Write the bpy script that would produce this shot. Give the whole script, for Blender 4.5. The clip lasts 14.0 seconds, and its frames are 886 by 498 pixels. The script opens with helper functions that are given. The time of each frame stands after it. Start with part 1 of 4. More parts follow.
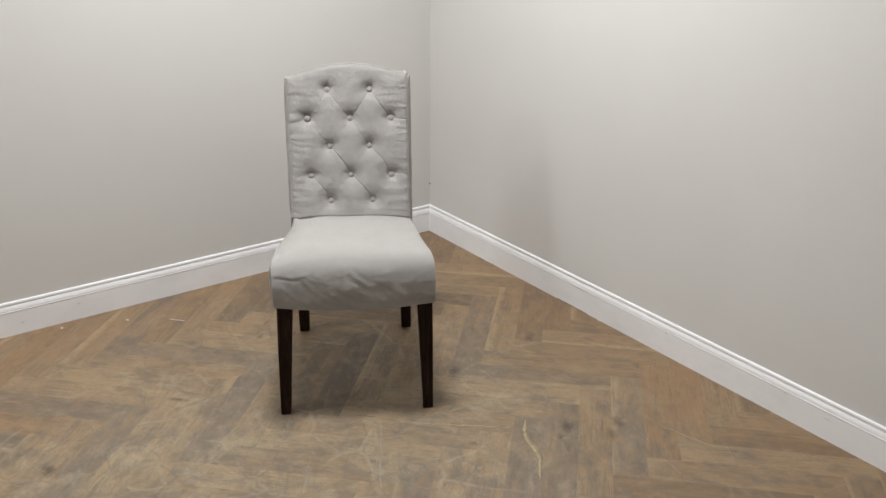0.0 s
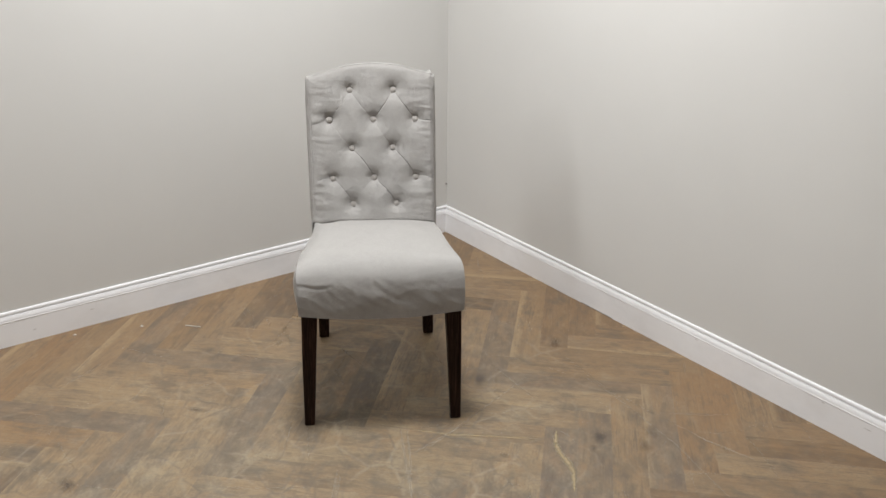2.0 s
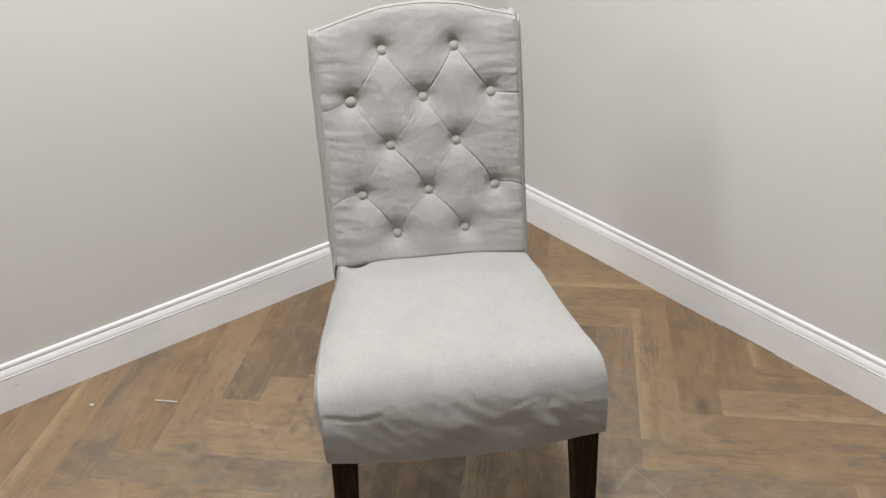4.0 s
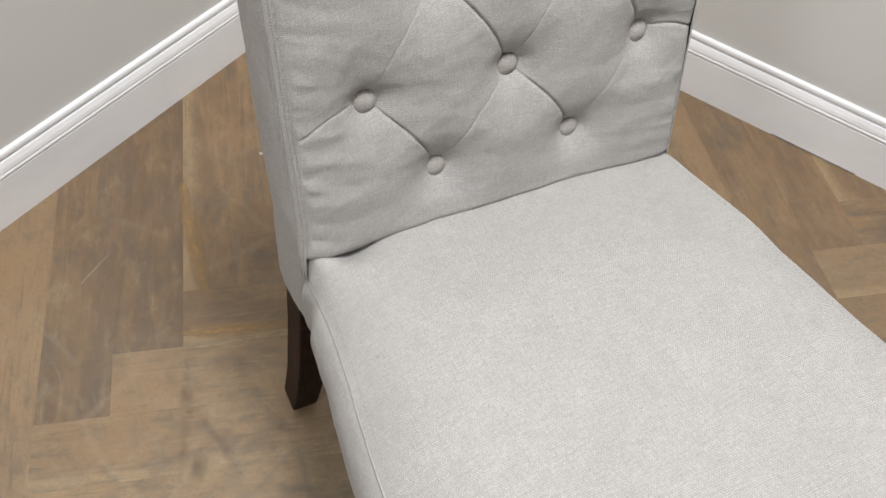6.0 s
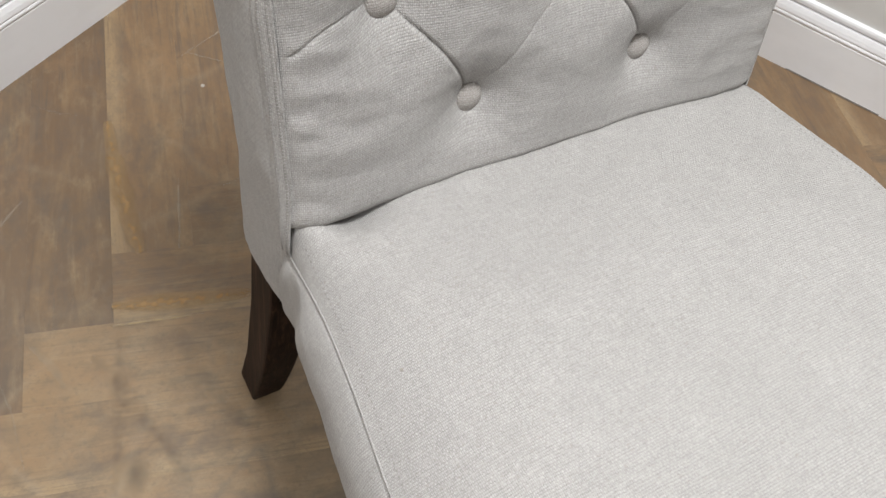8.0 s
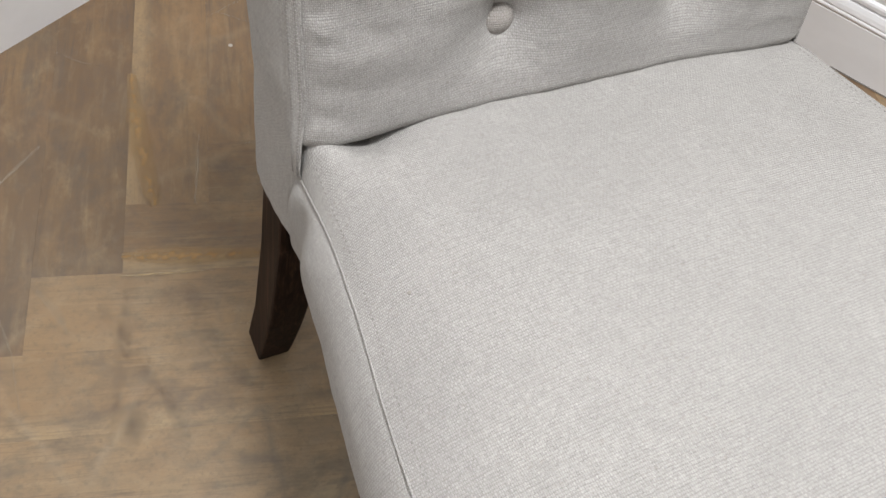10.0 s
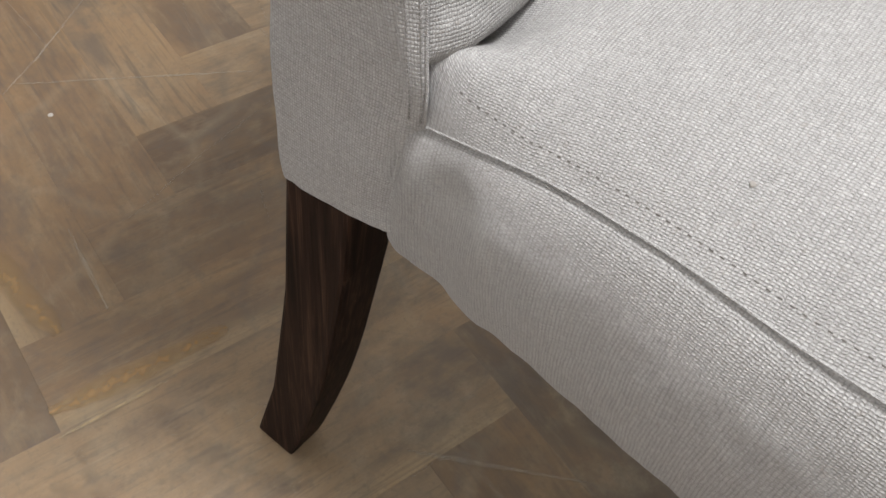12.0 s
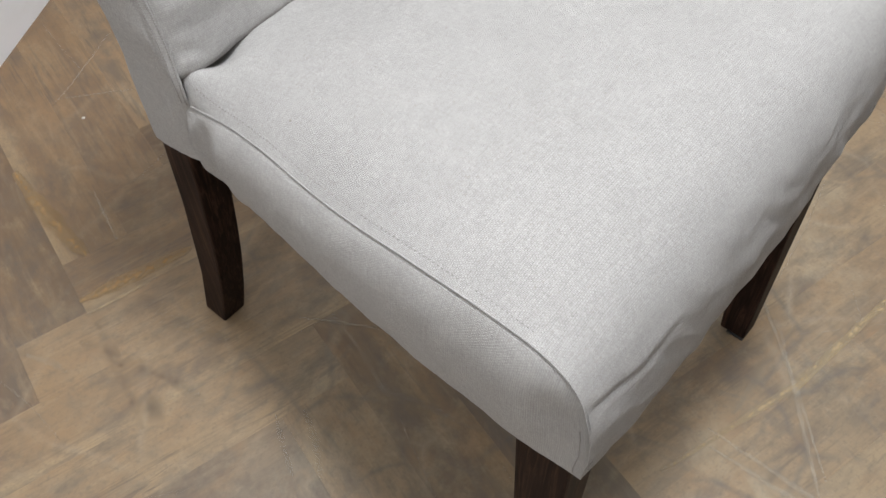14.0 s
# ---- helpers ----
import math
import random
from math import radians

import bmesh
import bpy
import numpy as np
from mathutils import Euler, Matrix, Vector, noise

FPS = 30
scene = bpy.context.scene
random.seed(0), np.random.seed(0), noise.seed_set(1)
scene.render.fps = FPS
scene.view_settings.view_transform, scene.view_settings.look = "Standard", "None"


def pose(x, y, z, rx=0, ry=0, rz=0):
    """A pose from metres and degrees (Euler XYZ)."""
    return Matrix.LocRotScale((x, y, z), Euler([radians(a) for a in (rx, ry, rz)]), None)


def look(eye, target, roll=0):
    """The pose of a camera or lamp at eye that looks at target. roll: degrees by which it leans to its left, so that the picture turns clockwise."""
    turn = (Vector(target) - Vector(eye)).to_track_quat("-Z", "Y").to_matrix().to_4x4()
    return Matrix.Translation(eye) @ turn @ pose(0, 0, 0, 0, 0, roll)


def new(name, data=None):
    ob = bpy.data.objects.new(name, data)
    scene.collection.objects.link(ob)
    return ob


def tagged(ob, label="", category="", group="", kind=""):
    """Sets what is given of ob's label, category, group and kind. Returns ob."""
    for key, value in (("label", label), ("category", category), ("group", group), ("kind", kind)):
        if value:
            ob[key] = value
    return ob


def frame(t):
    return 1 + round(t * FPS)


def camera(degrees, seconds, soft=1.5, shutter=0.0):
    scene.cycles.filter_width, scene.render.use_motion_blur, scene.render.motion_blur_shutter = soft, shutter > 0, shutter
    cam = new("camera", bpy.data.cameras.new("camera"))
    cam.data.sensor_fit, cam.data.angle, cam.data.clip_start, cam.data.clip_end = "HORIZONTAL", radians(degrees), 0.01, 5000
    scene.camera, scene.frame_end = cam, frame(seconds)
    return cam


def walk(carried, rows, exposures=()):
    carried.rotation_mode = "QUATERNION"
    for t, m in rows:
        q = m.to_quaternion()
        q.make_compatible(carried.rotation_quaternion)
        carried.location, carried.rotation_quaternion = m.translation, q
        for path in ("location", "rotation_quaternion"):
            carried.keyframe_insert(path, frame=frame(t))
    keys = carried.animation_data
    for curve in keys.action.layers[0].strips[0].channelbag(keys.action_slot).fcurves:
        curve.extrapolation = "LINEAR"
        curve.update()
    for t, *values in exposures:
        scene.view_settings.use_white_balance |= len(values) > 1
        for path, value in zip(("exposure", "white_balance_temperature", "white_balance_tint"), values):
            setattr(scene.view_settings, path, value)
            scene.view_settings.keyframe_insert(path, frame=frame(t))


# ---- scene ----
cam = camera(54.0, 14.0, soft=1.5)
PATH = [
    (0, (-2.276, -3.271, 1.569), (-1.196, -1.775, 0.797), 0.5),
    (0.5, (-2.288, -3.278, 1.572), (-1.205, -1.785, 0.799), 0.6),
    (1, (-2.286, -3.286, 1.562), (-1.213, -1.783, 0.793), 0.4),
    (1.5, (-2.323, -3.249, 1.555), (-1.245, -1.755, 0.777), 0.5),
    (2, (-2.304, -3.141, 1.571), (-1.22, -1.654, 0.786), 0.5),
    (2.5, (-2.131, -2.942, 1.545), (-1.107, -1.432, 0.724), -2.1),
    (2.7, (-2.071, -2.873, 1.557), (-1.072, -1.358, 0.715), -2.7),
    (4.8, (-1.639, -1.498, 1.325), (-0.594, -0.438, -0.011), -3.2),
    (5, (-1.607, -1.364, 1.298), (-0.514, -0.51, -0.143), -1.9),
    (5.5, (-1.546, -1.145, 1.251), (-0.421, -0.521, -0.28), 1.5),
    (6, (-1.404, -1.017, 1.153), (-0.335, -0.426, -0.431), 7.3),
    (6.5, (-1.353, -0.962, 1.121), (-0.416, -0.455, -0.571), 7.8),
    (7, (-1.359, -0.926, 1.102), (-0.369, -0.528, -0.589), 12.4),
    (7.5, (-1.349, -0.913, 1.052), (-0.284, -0.567, -0.605), 15.2),
    (8, (-1.315, -0.886, 0.981), (-0.249, -0.492, -0.665), 14.1),
    (8.5, (-1.314, -0.91, 0.922), (-0.25, -0.516, -0.726), 16.2),
    (8.7, (-1.33, -0.92, 0.924), (-0.282, -0.514, -0.73), 17.6),
    (10.8, (-1.321, -0.881, 0.917), (-0.251, -0.413, -0.707), 13.7),
    (11, (-1.317, -0.833, 0.856), (-0.219, -0.463, -0.775), 12.7),
    (11.5, (-1.301, -0.748, 0.741), (-0.125, -0.621, -0.872), 9.6),
    (12, (-1.316, -0.711, 0.721), (-0.073, -0.641, -0.845), 7.5),
    (12.5, (-1.327, -0.721, 0.738), (-0.066, -0.655, -0.813), 7.0),
    (13, (-1.372, -0.757, 0.804), (-0.148, -0.704, -0.777), 5.1),
    (13.5, (-1.473, -0.891, 0.906), (-0.252, -0.757, -0.672), 1.3),
    (14, (-1.584, -1.035, 1.012), (-0.398, -0.76, -0.574), -3.0),
]
EXPOSURES = [(0, 0.0, 6500, 10), (2.5, 0.06, 6480, 10), (5, 0.14, 6440, 10), (8.0, 0.20, 6400, 10), (8.7, 0.13, 6400, 10), (11, 0.14, 6450, 11), (11.5, 0.14, 6420, 11), (12, 0.23, 6330, 11), (12.5, 0.2, 6240, 11), (13.5, 0.18, 6250, 10), (14, 0.19, 6190, 10)]
walk(cam, [(t, look(eye, target, roll)) for t, eye, target, roll in PATH], EXPOSURES)

# ---- light: assumed soft area lamps under the ceiling of a closed shop room, none in view ----
world = bpy.data.worlds.new("room_world")
scene.world = world
world.use_nodes = True
world.node_tree.nodes["Background"].inputs[0].default_value = (0.9, 0.95, 1.0, 1)
world.node_tree.nodes["Background"].inputs[1].default_value = 0.0


def assumed_lamp(x, y, sx, sy, watts, colour):
    lamp = bpy.data.lights.new("unseen_ceiling_lamp", "AREA")
    lamp.shape, lamp.size, lamp.size_y, lamp.energy, lamp.color = "RECTANGLE", sx, sy, watts, colour
    ob = new("unseen_ceiling_lamp", lamp)
    ob.location = (x, y, CEIL - 0.02)
    return ob


CEIL = 2.75
COOL = (0.99, 1.0, 1.0)
# unseen lamps; the two at x -5.6 are added fill for low light from the left
for px, py, watts in ((-1.15, -1.15, 60), (-3.35, -0.55, 20), (-0.60, -3.35, 6), (-5.60, -0.90, 48), (-5.60, -3.40, 10)):
    assumed_lamp(px, py, 0.45, 0.45, watts, COOL)


# ---- materials ----
class Nodes:
    """A small wrapper to wire a node material."""

    def __init__(self, name):
        self.mat = bpy.data.materials.new(name)
        self.mat.use_nodes = True
        self.tree = self.mat.node_tree
        self.bsdf = self.tree.nodes["Principled BSDF"]

    def add(self, kind, links=(), **props):
        node = self.tree.nodes.new(kind)
        for key, value in props.items():
            setattr(node, key, value)
        for socket, value in dict(links).items():
            self.put(node.inputs[socket], value)
        return node

    def put(self, socket, value):
        if isinstance(value, bpy.types.NodeSocket):
            self.tree.links.new(value, socket)
        elif isinstance(value, bpy.types.Node):
            self.tree.links.new(value.outputs[0], socket)
        else:
            socket.default_value = value

    def math(self, op, a, b=0.0, clamp=False):
        return self.add("ShaderNodeMath", {0: a, 1: b}, operation=op, use_clamp=clamp).outputs[0]

    def mix(self, f, a, b, blend="MIX"):
        node = self.add("ShaderNodeMix", data_type="RGBA", blend_type=blend)
        self.put(node.inputs[0], f)
        self.put(node.inputs[6], a)
        self.put(node.inputs[7], b)
        return node.outputs[2]

    def noise(self, vec, scale, detail=3.0, rough=0.5, distortion=0.0):
        return self.add("ShaderNodeTexNoise", {"Vector": vec, "Scale": scale, "Detail": detail, "Roughness": rough, "Distortion": distortion}).outputs[0]

    def ramp(self, f, *stops):
        node = self.add("ShaderNodeValToRGB", {0: f})
        els = node.color_ramp.elements
        while len(els) < len(stops):
            els.new(0.5)
        for el, (p, c) in zip(els, stops):
            el.position, el.color = p, (*c, 1) if len(c) == 3 else c
        return node.outputs[0]

    def scaled(self, vec, sx, sy, sz):
        return self.add("ShaderNodeVectorMath", {0: vec, 1: (sx, sy, sz)}, operation="MULTIPLY").outputs[0]

    def bump(self, height, strength, distance, normal=None):
        node = self.add("ShaderNodeBump", {"Height": height, "Strength": strength, "Distance": distance})
        if normal is not None:
            self.put(node.inputs["Normal"], normal)
        return node.outputs[0]

    def done(self, colour, rough, normal=None, **more):
        self.put(self.bsdf.inputs["Base Color"], colour)
        self.put(self.bsdf.inputs["Roughness"], rough)
        if normal is not None:
            self.put(self.bsdf.inputs["Normal"], normal)
        for key, value in more.items():
            self.put(self.bsdf.inputs[key.replace("_", " ")], value)
        return self.mat


def grey(v):
    return (v, v, v)


def make_fabric(name="linen_weave", tint=(1.0, 1.0, 1.0)):
    n = Nodes(name)
    uv = n.add("ShaderNodeUVMap").outputs[0]
    warp = n.add("ShaderNodeTexNoise", {"Vector": uv, "Scale": 26.0, "Detail": 2.0})
    wob = n.add("ShaderNodeVectorMath", {0: warp.outputs[1], 1: (0.0034, 0.0034, 0.0)}, operation="MULTIPLY").outputs[0]
    tremor = n.add("ShaderNodeTexNoise", {"Vector": uv, "Scale": 330.0, "Detail": 2.0})
    wob2 = n.add("ShaderNodeVectorMath", {0: tremor.outputs[1], 1: (0.00115, 0.00115, 0.0)}, operation="MULTIPLY").outputs[0]
    vec = n.add("ShaderNodeVectorMath", {0: n.add("ShaderNodeVectorMath", {0: uv, 1: wob}, operation="ADD").outputs[0], 1: wob2}, operation="ADD").outputs[0]
    sep = n.add("ShaderNodeSeparateXYZ", {0: vec})
    # the warp rides in ribs: each crossing is longer than it is wide
    su = n.math("SINE", n.math("MULTIPLY", sep.outputs[0], math.pi / 0.00118))
    sv = n.math("SINE", n.math("MULTIPLY", sep.outputs[1], math.pi / 0.00175))
    # plain weave: warp threads ride over weft in every other square
    prod = n.math("MULTIPLY", su, sv)
    warp_over = n.math("POWER", n.math("MAXIMUM", prod, 0.0), 0.7)
    weft_over = n.math("MULTIPLY", n.math("POWER", n.math("MAXIMUM", n.math("MULTIPLY", prod, -1.0), 0.0), 0.7), 0.5)
    weave = n.math("ADD", warp_over, weft_over)
    slub = n.noise(n.scaled(uv, 60, 900, 1), 1.0, 3)
    slub2 = n.noise(n.scaled(uv, 900, 60, 1), 1.0, 3)
    height = n.math("ADD", weave, n.math("ADD", n.math("MULTIPLY", slub, 0.3), n.math("MULTIPLY", slub2, 0.3)))
    fine = n.noise(uv, 520, 3, 0.7)
    base = n.ramp(n.noise(uv, 9.0, 4, 0.6), (0.32, (0.392, 0.374, 0.361)), (0.68, (0.490, 0.469, 0.454)))
    mottled = n.mix(n.math("MULTIPLY", n.noise(uv, 55, 4, 0.65), 0.22), base, (0.45, 0.438, 0.42, 1))
    for sx, sy in ((10, 240), (240, 10)):
        streak = n.noise(n.scaled(uv, sx, sy, 1), 1.0, 4, 0.65)
        mottled = n.mix(n.ramp(streak, (0.42, grey(0.0)), (0.66, grey(0.30))), mottled, (0.40, 0.388, 0.37, 1))
    # shade in the hollows between threads is put into the colour
    pits = n.math("MULTIPLY", n.ramp(weave, (0.0, grey(0.92)), (0.48, grey(0.0))), n.ramp(n.noise(uv, 330, 3, 0.6), (0.30, grey(0.4)), (0.60, grey(1.0))))
    thread = n.mix(pits, mottled, (0.19, 0.18, 0.17, 1))
    thread = n.mix(n.ramp(slub, (0.35, grey(0.35)), (0.6, grey(0.0))), thread, (0.43, 0.41, 0.385, 1))
    thread = n.mix(n.ramp(fine, (0.38, grey(0.0)), (0.62, grey(0.30))), thread, (0.55, 0.537, 0.523, 1))
    # the crests of raised threads are painted lighter, as if catching light
    thread = n.mix(n.ramp(warp_over, (0.55, grey(0.0)), (0.95, grey(0.34))), thread, (0.58, 0.560, 0.540, 1))
    # every crossing of the threads has a lightness of its own
    cell = n.add("ShaderNodeVectorMath", {0: n.scaled(vec, 1 / 0.00118, 1 / 0.00175, 0)}, operation="FLOOR").outputs[0]
    knub = n.add("ShaderNodeTexWhiteNoise", {"Vector": cell}, noise_dimensions="2D").outputs["Value"]
    thread = n.mix(n.ramp(knub, (0.0, grey(0.16)), (0.55, grey(0.0))), thread, (0.25, 0.238, 0.222, 1))
    thread = n.mix(n.ramp(knub, (0.62, grey(0.0)), (1.0, grey(0.16))), thread, (0.63, 0.612, 0.588, 1))
    # threads of uneven thickness make the cloth look salted
    for sx, sy, dark in ((55, 850, 0.32), (850, 55, 0.26)):
        thick = n.noise(n.scaled(uv, sx, sy, 1), 1.0, 3, 0.6)
        thread = n.mix(n.ramp(thick, (0.46, grey(0.0)), (0.64, grey(dark))), thread, (0.27, 0.258, 0.245, 1))
    # stray brown fibres caught in the weave
    fleck = n.add("ShaderNodeTexVoronoi", {"Vector": n.scaled(vec, 75, 110, 1), "Scale": 1.0}, voronoi_dimensions="2D").outputs["Distance"]
    thread = n.mix(n.math("MULTIPLY", n.ramp(fleck, (0.06, grey(0.2)), (0.13, grey(0.0))), n.ramp(n.noise(uv, 40, 2), (0.48, grey(0.0)), (0.56, grey(1.0)))), thread, (0.27, 0.225, 0.185, 1))
    nap = n.noise(uv, 24, 5, 0.7)
    thread = n.mix(n.ramp(nap, (0.45, grey(0.0)), (0.70, grey(0.18))), thread, (0.30, 0.288, 0.275, 1))
    nrm = n.bump(n.math("ADD", height, n.math("MULTIPLY", knub, 0.2)), 1.0, 0.0005)
    thread = n.mix(1.0, thread, (*tint, 1), "MULTIPLY")
    return n.done(thread, 0.92, nrm, Sheen_Weight=0.04, Sheen_Roughness=0.5, Specular_IOR_Level=0.2)


def make_plain(name, colour, rough, noise_amount=0.06, scale=40, bump=0.0, **more):
    n = Nodes(name)
    co = n.add("ShaderNodeTexCoord").outputs["Object"]
    f = n.noise(co, scale, 4, 0.6)
    lo = tuple(c * (1 - noise_amount) for c in colour)
    hi = tuple(min(1, c * (1 + noise_amount)) for c in colour)
    col = n.ramp(f, (0.3, lo), (0.7, hi))
    nrm = n.bump(n.noise(co, scale * 6, 3), 0.3, bump) if bump else None
    return n.done(col, rough, nrm, **more)


def make_wall():
    n = Nodes("painted_plaster")
    co = n.add("ShaderNodeNewGeometry").outputs["Position"]
    big = n.noise(co, 1.3, 4, 0.55)
    col = n.ramp(big, (0.3, (0.612, 0.601, 0.580)), (0.7, (0.640, 0.629, 0.608)))
    roller = n.noise(co, 420, 3, 0.6)
    lumps = n.noise(co, 22, 3, 0.5)
    nrm = n.bump(n.math("ADD", n.math("MULTIPLY", roller, 0.25), lumps), 0.25, 0.0012)
    return n.done(col, 0.62, nrm, Specular_IOR_Level=0.35)


def make_gloss_white():
    n = Nodes("white_gloss_paint")
    co = n.add("ShaderNodeNewGeometry").outputs["Position"]
    grime = n.noise(n.scaled(co, 5, 5, 9), 1.0, 5, 0.65)
    col = n.ramp(grime, (0.30, (0.79, 0.785, 0.795)), (0.55, (0.845, 0.842, 0.855)))
    nrm = n.bump(n.noise(co, 60, 3), 0.15, 0.0008)
    return n.done(col, 0.45, nrm)


def make_oak(name, low, high):
    n = Nodes(name)
    co = n.add("ShaderNodeTexCoord").outputs["Object"]
    place = n.add("ShaderNodeNewGeometry").outputs["Position"]
    rnd = n.add("ShaderNodeObjectInfo").outputs["Random"]
    shift = n.add("ShaderNodeCombineXYZ", {0: n.math("MULTIPLY", rnd, 37.0), 1: n.math("MULTIPLY", rnd, 91.0), 2: n.math("MULTIPLY", rnd, 13.0)}).outputs[0]
    vec = n.add("ShaderNodeVectorMath", {0: co, 1: shift}, operation="ADD").outputs[0]
    tone = n.math("FRACT", n.math("MULTIPLY", rnd, 7.31))
    base = n.ramp(tone, (0.0, low), (1.0, high))
    # the floor is greyed where people walk and stays orange-brown along the walls
    sep2 = n.add("ShaderNodeSeparateXYZ", {0: place})
    off_wall = n.math("MINIMUM", n.math("MULTIPLY", sep2.outputs[0], -1.0), n.math("MULTIPLY", sep2.outputs[1], -1.0))
    ragged = n.math("ADD", off_wall, n.math("MULTIPLY", n.math("SUBTRACT", n.noise(place, 3.0, 4, 0.6), 0.5), 0.5))
    trodden = n.add("ShaderNodeMapRange", {0: ragged, 1: 0.08, 2: 0.95, 3: 0.12, 4: 1.0}).outputs[0]
    col = n.mix(n.math("SUBTRACT", 0.52, n.math("MULTIPLY", trodden, 0.52)), base, (0.242, 0.141, 0.068, 1))
    # warm heartwood and grey weathered stretches along the board
    warm = n.noise(n.scaled(vec, 3.0, 14, 1), 1.0, 4, 0.6, 1.0)
    col = n.mix(n.ramp(warm, (0.48, grey(0.0)), (0.66, grey(0.42))), col, (0.315, 0.205, 0.104, 1))
    cool = n.noise(n.add("ShaderNodeVectorMath", {0: n.scaled(vec, 3.6, 10, 1), 1: (5.3, 1.7, 0.0)}, operation="ADD").outputs[0], 1.0, 5, 0.62, 1.2)
    col = n.mix(n.math("MULTIPLY", n.ramp(cool, (0.46, grey(0.0)), (0.60, grey(0.55))), trodden), col, (0.142, 0.103, 0.073, 1))
    sep = n.add("ShaderNodeSeparateXYZ", {0: co})
    edge_pos = n.math("ADD", sep.outputs[1], n.math("MULTIPLY", n.noise(n.scaled(vec, 3, 3, 1), 1.0, 2), 0.05))
    strip = n.math("MULTIPLY", n.ramp(edge_pos, (0.048, grey(0.0)), (0.064, grey(1.0))), n.ramp(n.math("FRACT", n.math("MULTIPLY", rnd, 3.77)), (0.70, grey(0.0)), (0.73, grey(0.45))))
    col = n.mix(strip, col, (0.41, 0.30, 0.17, 1))
    # soft growth lines and pores
    grain = n.noise(n.scaled(vec, 7, 120, 1), 1.0, 5, 0.65, 1.2)
    patchy = n.ramp(n.noise(vec, 6, 2), (0.40, grey(0.15)), (0.65, grey(1.0)))
    col = n.mix(n.math("MULTIPLY", n.ramp(grain, (0.36, grey(0.75)), (0.49, grey(0.0))), patchy), col, (0.120, 0.088, 0.064, 1))
    knot_v = n.add("ShaderNodeTexVoronoi", {"Vector": n.scaled(vec, 2.4, 5.0, 1), "Scale": 1.0, "Randomness": 1.0})
    knot = n.ramp(n.math("ADD", knot_v.outputs["Distance"], n.math("MULTIPLY", n.noise(vec, 60, 4, 0.7), 0.12)), (0.07, grey(0.55)), (0.22, grey(0.0)))
    col = n.mix(knot, col, (0.105, 0.082, 0.07, 1))
    # dusty bloom, cloudy stains and rubbed pale patches over the joints
    wear = n.noise(place, 2.2, 5, 0.62)
    col = n.mix(n.math("MULTIPLY", n.ramp(wear, (0.42, grey(0.0)), (0.68, grey(0.40))), trodden), col, (0.268, 0.216, 0.142, 1))
    cloud = n.noise(place, 7.0, 8, 0.70, 0.15)
    col = n.mix(n.math("MULTIPLY", n.ramp(cloud, (0.49, grey(0.0)), (0.66, grey(0.62))), trodden), col, (0.124, 0.102, 0.080, 1))
    rub = n.noise(n.add("ShaderNodeVectorMath", {0: place, 1: (3.1, 7.7, 0.0)}, operation="ADD").outputs[0], 8.0, 8, 0.72, 0.2)
    col = n.mix(n.math("MULTIPLY", n.ramp(rub, (0.50, grey(0.0)), (0.70, grey(0.55))), trodden), col, (0.375, 0.318, 0.222, 1))
    # rubbing along the grain: short pale and dark strokes
    stroke = n.noise(n.scaled(vec, 9, 75, 1), 1.0, 6, 0.72, 0.25)
    col = n.mix(n.ramp(stroke, (0.54, grey(0.0)), (0.72, grey(0.24))), col, (0.365, 0.295, 0.198, 1))
    col = n.mix(n.ramp(stroke, (0.28, grey(0.28)), (0.43, grey(0.0))), col, (0.118, 0.092, 0.070, 1))
    # dirt trodden in crosswise, in hazy bluish-grey drags
    for sx, sy, turn in ((5, 34, 0.55), (30, 5, 0.2), (6, 30, -0.7)):
        turned = n.add("ShaderNodeVectorRotate", {"Vector": place, "Angle": turn}, rotation_type="Z_AXIS").outputs[0]
        drag = n.noise(n.scaled(turned, sx, sy, 1), 1.0, 6, 0.70, 0.3)
        col = n.mix(n.math("MULTIPLY", n.ramp(drag, (0.56, grey(0.0)), (0.72, grey(0.46))), trodden), col, (0.135, 0.120, 0.106, 1))
    mottle = n.noise(n.scaled(vec, 16, 27, 1), 1.0, 7, 0.72, 0.1)
    col = n.mix(n.ramp(mottle, (0.52, grey(0.0)), (0.68, grey(0.42))), col, (0.116, 0.091, 0.074, 1))
    col = n.mix(n.ramp(mottle, (0.28, grey(0.40)), (0.46, grey(0.0))), col, (0.330, 0.255, 0.162, 1))
    # greyed board ends and stained stretches
    stained = n.noise(n.add("ShaderNodeVectorMath", {0: n.scaled(vec, 7, 13, 1), 1: (2.2, 8.4, 0.0)}, operation="ADD").outputs[0], 1.0, 6, 0.66, 0.3)
    col = n.mix(n.ramp(stained, (0.53, grey(0.0)), (0.68, grey(0.6))), col, (0.112, 0.092, 0.075, 1))
    # a web of hazy scuffs left by dragged furniture
    bent = n.add("ShaderNodeVectorMath", {0: place, 1: n.scaled(n.add("ShaderNodeTexNoise", {"Vector": place, "Scale": 9.0, "Detail": 3.0}).outputs[1], 0.05, 0.05, 0)}, operation="ADD").outputs[0]
    for scale, off, dim, tone in ((8.5, 0.0, 0.55, (0.118, 0.104, 0.092, 1)), (6.0, 4.7, 0.38, (0.40, 0.345, 0.255, 1))):
        moved = n.add("ShaderNodeVectorMath", {0: bent, 1: (off, off * 1.7, 0.0)}, operation="ADD").outputs[0]
        edge = n.add("ShaderNodeTexVoronoi", {"Vector": moved, "Scale": scale}, feature="DISTANCE_TO_EDGE", voronoi_dimensions="2D").outputs[0]
